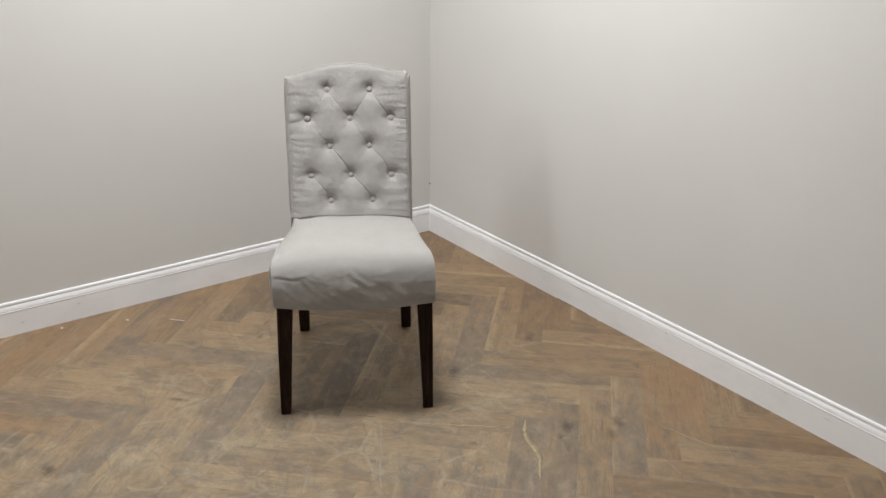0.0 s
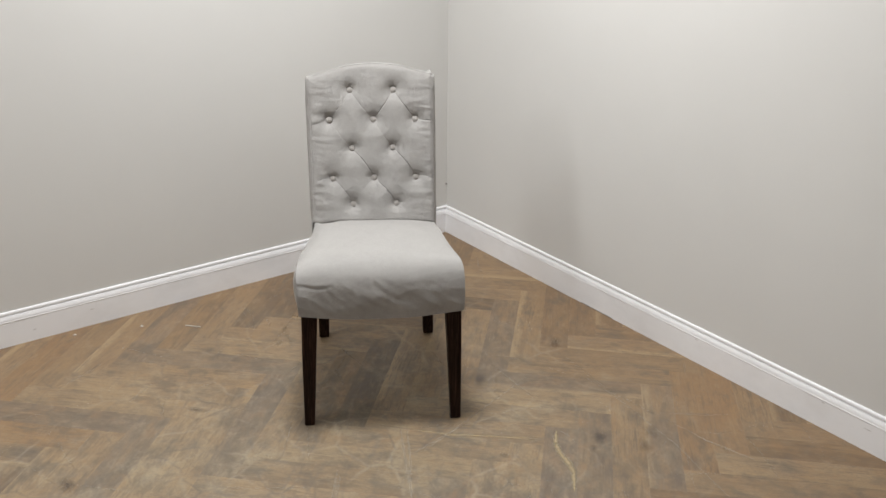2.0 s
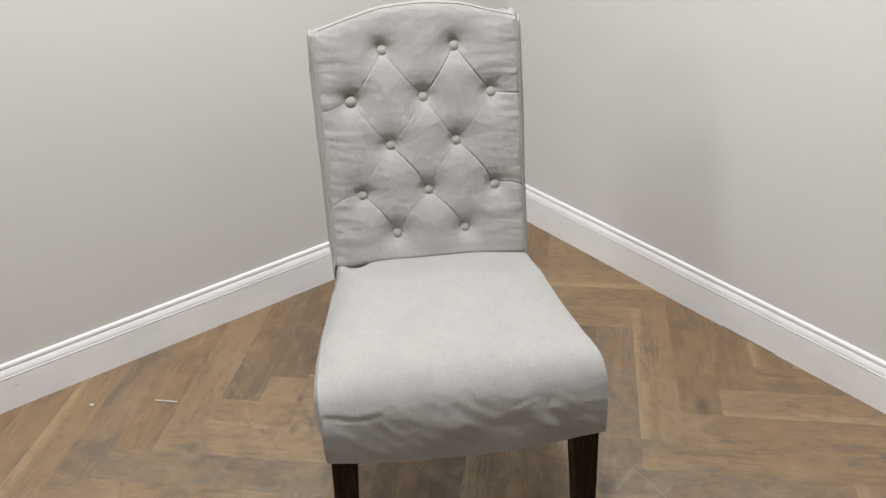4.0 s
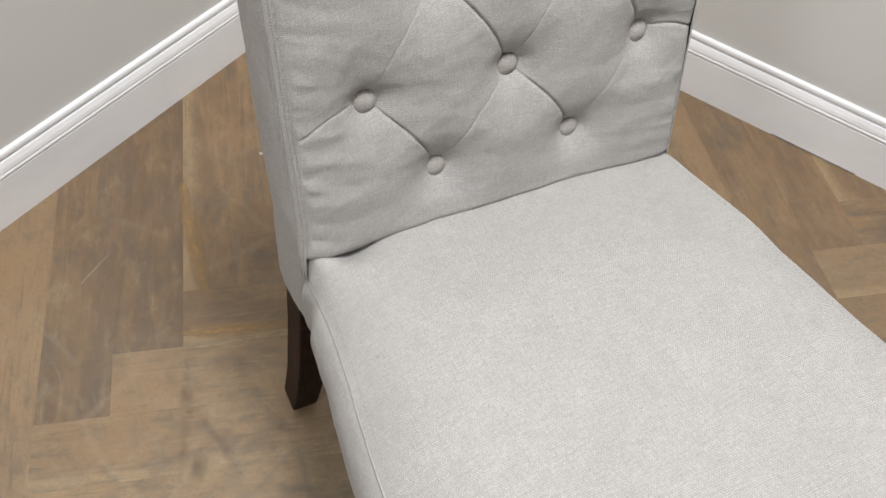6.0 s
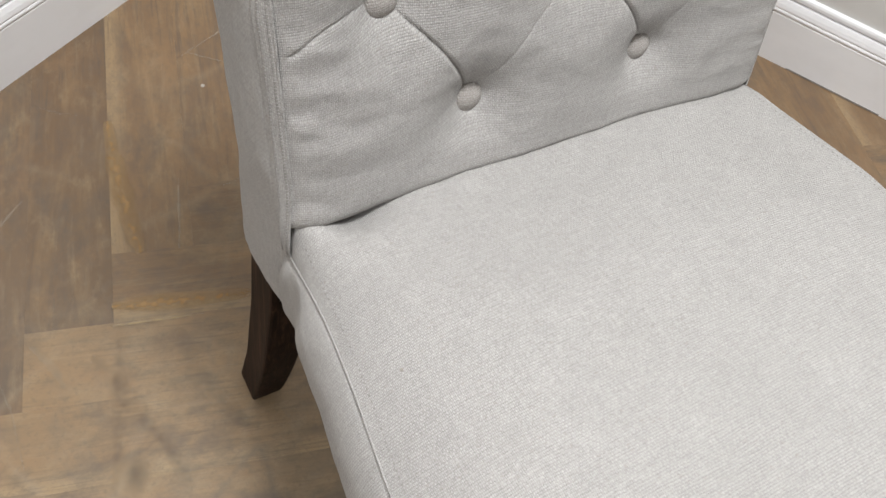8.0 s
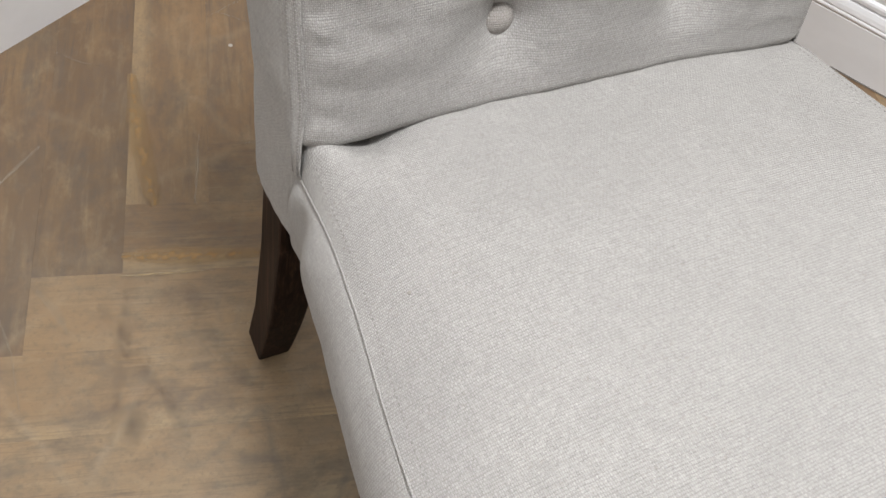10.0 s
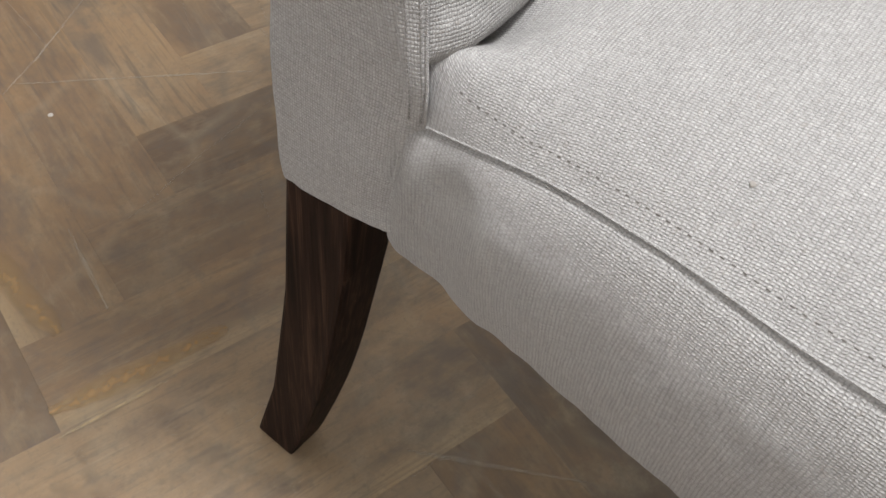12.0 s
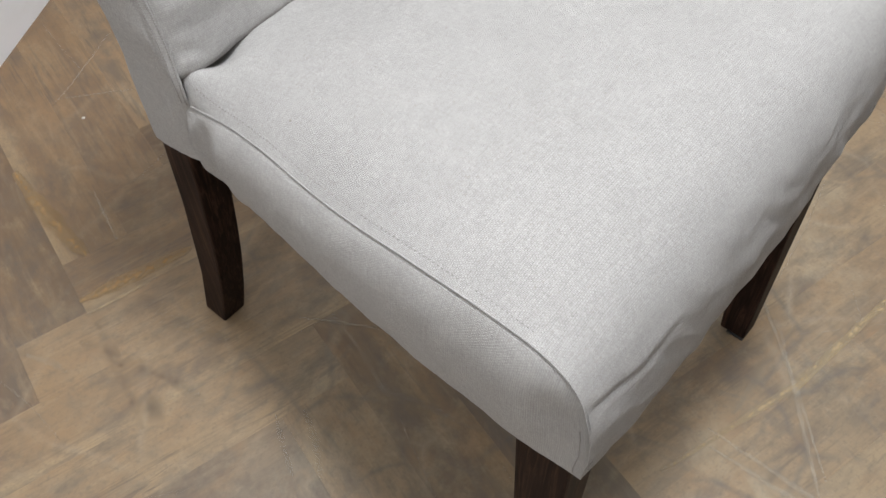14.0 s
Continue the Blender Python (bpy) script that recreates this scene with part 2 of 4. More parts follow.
        where = n.ramp(n.noise(moved, 5.0, 4, 0.6), (0.46, grey(0.0)), (0.62, grey(dim)))
        line = n.math("MULTIPLY", n.ramp(edge, (0.0, grey(1.0)), (0.055, grey(0.0))), where)
        col = n.mix(n.math("MULTIPLY", line, trodden), col, tone)
    # rusty and bluish stains a finger wide
    tint = n.noise(n.add("ShaderNodeVectorMath", {0: n.scaled(vec, 10, 17, 1), 1: (9.1, 2.3, 0.0)}, operation="ADD").outputs[0], 1.0, 6, 0.68, 0.3)
    col = n.mix(n.ramp(tint, (0.53, grey(0.0)), (0.70, grey(0.42))), col, (0.275, 0.170, 0.090, 1))
    col = n.mix(n.math("MULTIPLY", n.ramp(tint, (0.30, grey(0.45)), (0.45, grey(0.0))), trodden), col, (0.140, 0.122, 0.106, 1))
    speck = n.noise(place, 150, 4, 0.7)
    col = n.mix(n.ramp(speck, (0.32, grey(0.35)), (0.47, grey(0.0))), col, (0.13, 0.104, 0.080, 1))
    height = n.math("ADD", n.math("MULTIPLY", grain, 0.3), n.math("MULTIPLY", cloud, 0.8))
    nrm = n.bump(height, 0.2, 0.0012)
    rough = n.add("ShaderNodeMapRange", {0: wear, 3: 0.40, 4: 0.60}).outputs[0]
    return n.done(col, rough, nrm, Specular_IOR_Level=0.35)


def make_dark_wood():
    n = Nodes("dark_stained_wood")
    co = n.add("ShaderNodeTexCoord").outputs["Object"]
    band = n.noise(n.scaled(co, 150, 150, 7), 1.0, 5, 0.65, 1.4)
    col = n.ramp(band, (0.35, (0.006, 0.0032, 0.0024)), (0.5, (0.018, 0.0085, 0.0058)), (0.70, (0.060, 0.032, 0.021)))
    pores = n.noise(n.scaled(co, 420, 420, 16), 1.0, 3)
    col = n.mix(n.ramp(pores, (0.38, grey(0.6)), (0.5, grey(0.0))), col, (0.015, 0.008, 0.006, 1))
    nrm = n.bump(pores, 0.3, 0.0006)
    return n.done(col, 0.58, nrm, Specular_IOR_Level=0.10)


FABRIC = make_fabric()
BUTTON_FABRIC = make_fabric("warm_button_linen", (0.97, 0.94, 0.915))
THREAD = make_plain("sewing_thread", (0.27, 0.255, 0.24), 0.9, 0.15, 300)
SPECK = make_plain("brown_speck", (0.30, 0.275, 0.245), 0.9, 0.2, 300)
LINING = make_plain("black_lining", (0.03, 0.028, 0.026), 0.95, 0.2, 80)
WALL = make_wall()
FAR_WALL = make_plain("pale_grey_paint", (0.45, 0.445, 0.435), 0.7, 0.05, 3)
TRIM = make_gloss_white()
OAKS = {
    "dark": make_oak("dark_brown_oak", (0.092, 0.071, 0.054), (0.110, 0.085, 0.064)),
    "brown": make_oak("brown_oak", (0.158, 0.108, 0.067), (0.184, 0.126, 0.078)),
    "tan": make_oak("tan_oak", (0.246, 0.174, 0.104), (0.280, 0.198, 0.119)),
    "grey": make_oak("greyed_oak", (0.170, 0.134, 0.100), (0.195, 0.154, 0.115)),
    "orange": make_oak("orange_oak", (0.240, 0.150, 0.080), (0.268, 0.168, 0.090)),
    "light": make_oak("light_oak", (0.282, 0.206, 0.125), (0.315, 0.232, 0.142)),
}
SUBFLOOR = make_plain("dusty_joint", (0.17, 0.13, 0.095), 0.9, 0.3, 60)
DARK_WOOD = make_dark_wood()
CEILING = make_plain("white_ceiling", (0.74, 0.74, 0.73), 0.8, 0.04, 3, 0.0008)
FAINT = make_plain("faint_grime", (0.66, 0.65, 0.645), 0.6, 0.1, 200)
GRIME_AND_GAP = make_plain("dark_grime_and_gap_shade", (0.20, 0.18, 0.17), 0.7, 0.3, 200)
CHALK = make_plain("white_splinter", (0.46, 0.42, 0.37), 0.6, 0.05, 90)
GLIDE = make_plain("black_glide", (0.012, 0.011, 0.011), 0.5, 0.1, 90)


# ---- mesh helpers ----
def mesh_object(name, mesh, material, parent=None, label=""):
    if material is not None and not mesh.materials:
        mesh.materials.append(material)
    ob = new(name, mesh)
    ob.parent = parent
    return tagged(ob, label)


def part(name, bm, material, parent=None, label="", smooth=False):
    """Links a bmesh as one mesh object under a thing."""
    mesh = bpy.data.meshes.new(name)
    bmesh.ops.recalc_face_normals(bm, faces=bm.faces)
    bm.to_mesh(mesh)
    bm.free()
    for p in mesh.polygons:
        p.use_smooth = smooth
    return mesh_object(name, mesh, material, parent, label)


def box_bm(x0, y0, z0, x1, y1, z1, bevel=0.0):
    bm = bmesh.new()
    bmesh.ops.create_cube(bm, size=1, matrix=Matrix.Translation(((x0 + x1) / 2, (y0 + y1) / 2, (z0 + z1) / 2)) @ Matrix.Diagonal((x1 - x0, y1 - y0, z1 - z0, 1)))
    if bevel:
        bmesh.ops.bevel(bm, geom=bm.edges[:], offset=bevel, segments=2, affect="EDGES", profile=0.6)
    return bm


def surface(name, fn, us, vs, material, parent=None, label="", by_row=False, swap=False):
    """A smooth sheet from fn(u, v); its UVs are metres of cloth along both ways."""
    nu, nv = len(us), len(vs)
    pts = [fn(u, v) for v in vs for u in us]
    faces = [(j * nu + i, j * nu + i + 1, (j + 1) * nu + i + 1, (j + 1) * nu + i) for j in range(nv - 1) for i in range(nu - 1)]
    mesh = bpy.data.meshes.new(name)
    mesh.from_pydata(pts, [], faces)
    arr = np.array(pts).reshape(nv, nu, 3)
    du = np.linalg.norm(np.diff(arr, axis=1), axis=2).mean(axis=0)
    dv = np.linalg.norm(np.diff(arr, axis=0), axis=2).mean(axis=1)
    cu, cv = np.concatenate(([0], np.cumsum(du))), np.concatenate(([0], np.cumsum(dv)))
    layer = mesh.uv_layers.new(name="UVMap")
    loops = np.empty(len(mesh.loops), dtype=np.int32)
    mesh.loops.foreach_get("vertex_index", loops)
    along = np.tile(cu, (nv, 1))
    if by_row:
        along = np.concatenate((np.zeros((nv, 1)), np.cumsum(np.linalg.norm(np.diff(arr, axis=1), axis=2), axis=1)), axis=1)
        along -= along[:, nu // 2:nu // 2 + 1]
    pair = (along[loops // nu, loops % nu], cv[loops // nu])
    layer.data.foreach_set("uv", np.stack(pair[::-1] if swap else pair, axis=1).ravel().astype(np.float32))
    mesh.polygons.foreach_set("use_smooth", [True] * len(mesh.polygons))
    mesh.update()
    return mesh_object(name, mesh, material, parent, label)


def tube(name, points, radius, material, parent=None, label="", sides=8):
    """A round cord along points."""
    bm = bmesh.new()
    rings = []
    pts = [Vector(p) for p in points]
    for i, p in enumerate(pts):
        d = (pts[min(i + 1, len(pts) - 1)] - pts[max(i - 1, 0)]).normalized()
        side = d.cross(Vector((0.13, 0.21, 0.97))).normalized()
        up = side.cross(d)
        rings.append([bm.verts.new(p + radius * (math.cos(a) * side + math.sin(a) * up)) for a in np.linspace(0, 2 * math.pi, sides, endpoint=False)])
    for a, b in zip(rings, rings[1:]):
        for k in range(sides):
            bm.faces.new((a[k], a[(k + 1) % sides], b[(k + 1) % sides], b[k]))
    bm.faces.new(rings[0]), bm.faces.new(rings[-1])
    mesh = bpy.data.meshes.new(name)
    bmesh.ops.recalc_face_normals(bm, faces=bm.faces)
    uvl = bm.loops.layers.uv.new("UVMap")
    for f in bm.faces:
        for lp in f.loops:
            lp[uvl].uv = (lp.vert.co.x + lp.vert.co.z, lp.vert.co.y)
        f.smooth = True
    bm.to_mesh(mesh)
    bm.free()
    return mesh_object(name, mesh, material, parent, label)


def stitches(name, points, normals, parent, length=0.0016, width=0.0007, gap=0.0022):
    """A row of short threads sunk into the cloth along points."""
    bm = bmesh.new()
    pts = [Vector(p) for p in points]
    nrm = [Vector(q) for q in normals]
    for i in range(len(pts) - 1):
        seg = pts[i + 1] - pts[i]
        count = max(1, int(seg.length / (length + gap)))
        d = seg.normalized()
        side = d.cross(nrm[i]).normalized()
        for k in range(count):
            c = pts[i] + seg * ((k + 0.5) / count)
            corners = [c + sx * length / 2 * d + sy * width / 2 * side + nrm[i] * h for h in (-0.001, 0.0005) for sx, sy in ((-1, -1), (1, -1), (1, 1), (-1, 1))]
            v = [bm.verts.new(q) for q in corners]
            for f in ((4, 5, 6, 7), (0, 1, 5, 4), (1, 2, 6, 5), (2, 3, 7, 6), (3, 0, 4, 7)):
                bm.faces.new([v[q] for q in f])
    return part(name, bm, THREAD, parent, "fine row of sunken sewing stitches")


def lerp(x, xs, ys):
    return float(np.interp(x, xs, ys))


def smooth01(x, a, b):
    t = min(1.0, max(0.0, (x - a) / (b - a)))
    return t * t * (3 - 2 * t)


# ---- the room: its corner is the origin, walls run along -x and -y ----
X0, Y0, T = -7.6, -7.8, 0.012
wall_n = part("wall_north", box_bm(X0, T, -0.02, T + 0.12, T + 0.12, CEIL), WALL)
wall_e = part("wall_east", box_bm(T, Y0, -0.02, T + 0.12, T, CEIL), WALL)
wall_w = part("wall_west", box_bm(X0 - 0.12, Y0, -0.02, X0, T + 0.12, CEIL), FAR_WALL)
wall_s = part("wall_south", box_bm(X0 - 0.12, Y0 - 0.12, -0.02, T + 0.12, Y0, CEIL), FAR_WALL)
for ob, word in ((wall_n, "pale warm-grey painted wall meeting its neighbour at a plain corner"), (wall_e, "pale warm-grey painted wall beside the chair"),
                 (wall_w, "plain pale grey painted wall closing the room"), (wall_s, "plain pale grey painted wall closing the room")):
    tagged(ob, word, "wall", kind="structure")
tagged(part("ceiling", box_bm(X0 - 0.12, Y0 - 0.12, CEIL, T + 0.12, T + 0.12, CEIL + 0.1), CEILING), "plain white painted ceiling", "ceiling", kind="structure")

# profile of the skirting: (distance out of the wall, height)
SKIRT = [(0.0, 0.0), (0.012, 0.0), (0.012, 0.0888), (0.0112, 0.0896), (0.0112, 0.0908), (0.0124, 0.0918), (0.0133, 0.0938), (0.0133, 0.0958), (0.0124, 0.0978), (0.0114, 0.0986), (0.0114, 0.0996),
         (0.0126, 0.1006), (0.0126, 0.1022), (0.0112, 0.1085), (0.0088, 0.1145), (0.0080, 0.1162), (0.0032, 0.1168), (0.0030, 0.1202), (0.0070, 0.1210), (0.0072, 0.1262), (0.0060, 0.1296), (0.0030, 0.1316), (0.0, 0.1320)]


def skirting(name, start, end, inward, mitre0, mitre1, label):
    """A moulded board from start to end along a wall face; mitre is +1 or -1 where its ends meet another board."""
    bm = bmesh.new()
    s, e, n = Vector((*start, 0)), Vector((*end, 0)), Vector((*inward, 0))
    d = (e - s).normalized()
    a = [bm.verts.new(s + n * o + d * (o * mitre0) + Vector((0, 0, h))) for o, h in SKIRT]
    b = [bm.verts.new(e + n * o - d * (o * mitre1) + Vector((0, 0, h))) for o, h in SKIRT]
    for k in range(len(SKIRT) - 1):
        bm.faces.new((a[k], b[k], b[k + 1], a[k + 1]))
    bm.faces.new(a), bm.faces.new(b)
    return tagged(part(name, bm, TRIM), label, "baseboard", kind="structure")


skirting("baseboard_north", (X0, T), (T, T), (0, -1), 1, 1, "white gloss moulded baseboard with scuffed lower face")
skirting("baseboard_east", (T, T), (T, Y0), (-1, 0), 1, 1, "white gloss moulded baseboard with grey scuff marks")
skirting("baseboard_west", (X0, Y0), (X0, T), (1, 0), 1, 1, "white gloss moulded baseboard")
skirting("baseboard_south", (T, Y0), (X0, Y0), (0, 1), 1, 1, "white gloss moulded baseboard")

# ---- the chair ----
CHAIR = pose(-0.858, -0.7555, 0, 0, 0, -30)
chair = tagged(new("dining_chair"), "pale grey linen dining chair with button-tufted back and dark legs", "chair")
chair.matrix_world = CHAIR


def noise3(x, y, z, s):
    return noise.noise(Vector((x * s, y * s, z * s)))


# seat: one cloth runs over the top and down the front; side bands are sewn on
PROFILE_Y = (0.03, -0.03, -0.06, -0.10, -0.16, -0.24, -0.32, -0.40, -0.44, -0.465, -0.483, -0.494, -0.500, -0.503, -0.504, -0.501)
PROFILE_Z = (0.497, 0.505, 0.511, 0.522, 0.537, 0.545, 0.550, 0.551, 0.547, 0.538, 0.523, 0.503, 0.478, 0.452, 0.413, 0.3695)
S_KNOT = np.concatenate(([0], np.cumsum(np.hypot(np.diff(PROFILE_Y), np.diff(PROFILE_Z)))))
S_KNOT /= S_KNOT[-1]
S_FINE = np.linspace(0, 1, 260)


def eased(values):
    return np.convolve(np.pad(np.interp(S_FINE, S_KNOT, values), 5, mode="edge"), np.ones(11) / 11, "valid")


PATH_Y, PATH_Z = eased(PROFILE_Y), eased(PROFILE_Z)
FRONT_S = float(S_FINE[int(np.argmin(PATH_Y))])


def gentle(y, xs, ys):
    """A table read with its corners rounded."""
    return sum(lerp(y + d, xs, ys) for d in (-0.036, -0.024, -0.012, 0.0, 0.012, 0.024, 0.036)) / 7


SEAM_Y = (-0.49, -0.47, -0.45, -0.42, -0.37, -0.30, -0.23, -0.19, -0.15, -0.11, -0.07, -0.035, 0.03)


def seam_half(y, side):
    if side > 0:
        return gentle(y, SEAM_Y, (0.253, 0.246, 0.239, 0.232, 0.227, 0.2205, 0.216, 0.214, 0.211, 0.2065, 0.203, 0.201, 0.200))
    return gentle(y, SEAM_Y, (0.239, 0.239, 0.238, 0.237, 0.235, 0.231, 0.2245, 0.2185, 0.2135, 0.209, 0.2065, 0.2065, 0.206))


def edge_drop(y, side=-1):
    """How far the cloth falls from the crown of the seat to its side seam."""
    if side > 0:
        return lerp(y, (-0.47, -0.45, -0.40, -0.30, -0.20, -0.10, -0.05, 0.03), (0.003, 0.005, 0.013, 0.024, 0.028, 0.019, 0.014, 0.022))
    return gentle(y, SEAM_Y, (0.014, 0.017, 0.022, 0.028, 0.0315, 0.041, 0.0490, 0.049, 0.0455, 0.0385, 0.0355, 0.0375, 0.036))


def edge_power(y, side=-1):
    return 2.6 if side > 0 else lerp(y, (-0.47, -0.30, -0.16, -0.08, -0.035), (4.0, 4.4, 4.9, 9.0, 26.0))


def seam_z(y, side=-1):
    n = int(np.argmin(PATH_Y))
    return float(np.interp(-y, -PATH_Y[:n + 1], PATH_Z[:n + 1])) - edge_drop(y, side)


def hem_z(y, side):
    return lerp(y, (-0.497, -0.46, -0.42, -0.35, -0.25, -0.15, -0.08, -0.035, -0.006), (0.3855, 0.383, 0.381, 0.377, 0.372, 0.368, 0.370, 0.375, 0.391)) + (0.005 * noise3(y, side, 0, 22) + 0.0016 * noise3(y, side, 3, 75)) * (1 - smooth01(-y, 0.42, 0.49))


def seat_top(u, s):
    """u from -1 to 1 across, s from back to hem."""
    y, zc = lerp(s, S_FINE, PATH_Y), lerp(s, S_FINE, PATH_Z)
    a = abs(u)
    front = smooth01(0.535 - zc, 0.0, 0.05) * smooth01(-y, 0.40, 0.46)
    low = smooth01(0.47 - zc, 0.0, 0.10) * front
    z = zc - edge_drop(y, u) * a ** edge_power(y, u) + low * (0.0155 + edge_drop(y, u)) * a ** 2.6
    x = u * (seam_half(y, u) - 0.001 * low)
    y += front * 0.002 * a ** 12 - front * (0.004 - 0.0015 * low) * math.cos(u * 1.5) + 0.003 * low * smooth01(u, 0.3, 0.8) * (1 - a ** 12)
    z -= 0.017 * math.exp(-((x + 0.163) / 0.024) ** 2 - ((y + 0.028) / 0.024) ** 2) * (1 - front)
    # a web of cloth climbs from the rear corner to the edge of the back
    z += 0.016 * math.exp(-(max(0.0, x + 0.204) / 0.019) ** 2 - ((y + 0.022) / 0.018) ** 2) * (1 - a ** 200) * (u < 0)
    z += (0.0012 * noise3(x, y * 0.6, 3, 14) + 0.0006 * noise3(x, y, 7, 45)) * (1 - front) * (1 - a ** 8)
    if front > 0:
        dent = noise.noise(Vector((x * 17 + 4, z * 21, 6.1)))
        fold = 0.0020 * dent + 0.0018 * noise.noise(Vector((x * 12 + 2, z * 30, 1.7))) + 0.0016 * noise.noise(Vector((x * 24, z * 48 + x * 34, 5))) + 0.0010 * noise.noise(Vector((x * 60, z * 95 - x * 40, 8)))
        line = 0.480 + 0.09 * max(0.0, x + 0.17) + 0.004 * math.sin(x * 46)
        crease = (-0.0026 * math.exp(-((z - line) / 0.0034) ** 2) + 0.0014 * math.exp(-((z - line - 0.010) / 0.007) ** 2)) * smooth01(-x, 0.10, 0.19)
        y -= front * (fold * (1 - 0.6 * a ** 8) * smooth01(0.53 - z, 0, 0.04) + crease * (1 - a ** 40))
    return x, y, z


def side_band(sgn):
    rim = [seat_top(sgn, q) for q in np.linspace(FRONT_S * 0.9, 1.0, 80)]
    rim_z, rim_y, rim_x = [[p[k] for p in reversed(rim)] for k in (2, 1, 0)]

    def fn(v, w):
        """v: 0 at the back to 1 at the front corner; w: 0 at the seam to 1 at the hem."""
        rear = -0.021 if sgn > 0 else -0.008
        y = rear + (-0.4985 - rear) * v
        zt, zb = seam_z(y, sgn) - 0.0012, hem_z(y, sgn)
        z = zt + (zb - zt) * w
        belly = math.sin(math.pi * min(1.0, w) ** 0.74) ** 0.95
        bulge = (0.012 if sgn > 0 else 0.014) * belly + 0.002 * w
        bulge *= 1 - smooth01(v, 0.90, 1.0)
        bulge *= 0.25 + 0.75 * smooth01(v, 0.0, 0.22)
        d = rear - y - 0.012 * (1 - w)
        pleat = -0.0030 * math.exp(-((d - 0.0070) / 0.0022) ** 2) + 0.0026 * math.exp(-((d - 0.0165) / 0.006) ** 2) - 0.0038 * math.exp(-((d - 0.040) / 0.013) ** 2) + 0.0022 * math.exp(-((d - 0.064) / 0.012) ** 2)
        pucker = pleat + 0.0015 * noise.noise(Vector((y * 20, z * 9, sgn * 3))) * smooth01(v, 0.1, 0.25) + 0.0009 * noise.noise(Vector((y * 44 + z * 26, z * 13, 4.2))) + 0.0005 * noise3(y, z, 4, 75)
        x = seam_half(y, sgn) - 0.0013 * (1 - w) ** 16 + bulge + (pucker - pleat) * belly + pleat * smooth01(w, 0.02, 0.30) * (1 - 0.4 * w)
        meet = smooth01(v, 0.88, 1.0) * smooth01(w, 0.0, 0.4)
        y += (lerp(z, rim_z, rim_y) + 0.4985) * meet
        return sgn * (x * (1 - meet) + abs(lerp(z, rim_z, rim_x)) * meet), y, z
    return fn


US = [math.copysign(1 - (1 - abs(t)) ** 1.35, t) for t in np.linspace(-1, 1, 121)]
seat = surface("seat_cushion", seat_top, US, list(np.linspace(0, 1, 150)), FABRIC, chair, "smooth pale grey linen seat with rounded front", True)
for sgn in (-1, 1):
    surface("side_band", side_band(sgn), list(np.linspace(0, 1, 200) ** 1.5), list(np.linspace(0, 1, 44)), FABRIC, seat, "puckered linen side panel of the seat", swap=True)
    rim = [(sgn * seam_half(y, sgn), y, seam_z(y, sgn)) for y in np.linspace(-0.034 if sgn > 0 else -0.019, -0.455, 90)]
    rim += [seat_top(sgn, s) for s in np.linspace(0.6, 0.985, 70) if seat_top(sgn, s)[1] < -0.458 or s > FRONT_S]
    tube("seam", rim, 0.0006, FABRIC, seat, "raised linen seam along the seat edge")
    line = [seat_top(sgn * 0.969, s) for s in np.linspace(0.11, 0.70, 90)]
    stitches("stitching", line, [(0, 0, 1)] * len(line), seat)
    edge_fn = side_band(sgn)
    for post, out in (([seat_top(sgn * 0.972, s) for s in np.linspace(FRONT_S + 0.02, 0.985, 24)], (0, -1, 0)), ([edge_fn(0.984, w) for w in np.linspace(0.30, 0.97, 24)], (sgn, 0, 0))):
        stitches("stitching", [Vector(p) + 0.0004 * Vector(out) for p in post], [out] * len(post), seat)
spot = min((seat_top(-0.872, q) for q in np.linspace(0.1, 0.6, 400)), key=lambda p: abs(p[1] + 0.16))
bm = bmesh.new()
bmesh.ops.create_icosphere(bm, subdivisions=2, radius=1.0, matrix=Matrix.Translation(spot) @ Matrix.Diagonal((0.0017, 0.0013, 0.0006, 1)))
part("speck", bm, SPECK, seat, "tiny dark speck on the cloth")
part("underside", box_bm(-0.20, -0.475, 0.412, 0.20, 0.04, 0.418), LINING, chair, "black dust cover under the seat")

# back: a tufted front, a band round the edge and a plain rear
ROWS = [(0.555, (-0.068, 0.076)), (0.641, (-0.133, 0.004, 0.144)), (0.739, (-0.068, 0.068)), (0.831, (-0.139, 0.006, 0.144)), (0.925, (-0.070, 0.074))]
TUFTS = [(x, z) for z, xs in ROWS for x in xs]
LEAN = 0.205


def top_z(x):
    return lerp(x, (-0.212, -0.2, -0.179, -0.131, -0.095, -0.064, -0.03, 0.012, 0.05, 0.088, 0.115, 0.145, 0.193, 0.204, 0.216),
                (0.9625, 0.9705, 0.9765, 0.9905, 1, 1.007, 1.01, 1.012, 1.01, 1.006, 0.9995, 0.9905, 0.9785, 0.9725, 0.9645))


HALF_FACE, SHIFT = 0.2045, -0.003


def face_y(z):
    return -0.034 + LEAN * (z - 0.486)


CREASES = []
for i, (xa, za) in enumerate(TUFTS):
    for xb, zb in TUFTS[i + 1:]:
        if 0.05 < zb - za < 0.12 and abs(xa - xb) < 0.1:
            falls = xb < xa
            if za > 0.82:
                strength = 0.5 if xb < 0 else 0.95
            elif za > 0.7:
                strength = 0.4 if falls else 0.25
            else:
                strength = random.uniform(0.85, 1.0) if falls else random.uniform(0.15, 0.3)
            CREASES.append((xa, za, xb, zb, strength))
for x, z in TUFTS:
    if abs(x) > 0.1:
        CREASES.append((x, z, math.copysign(0.201, x), z - 0.004 if x > 0 else z - 0.011, 0.7 if x > 0 else 0.4))


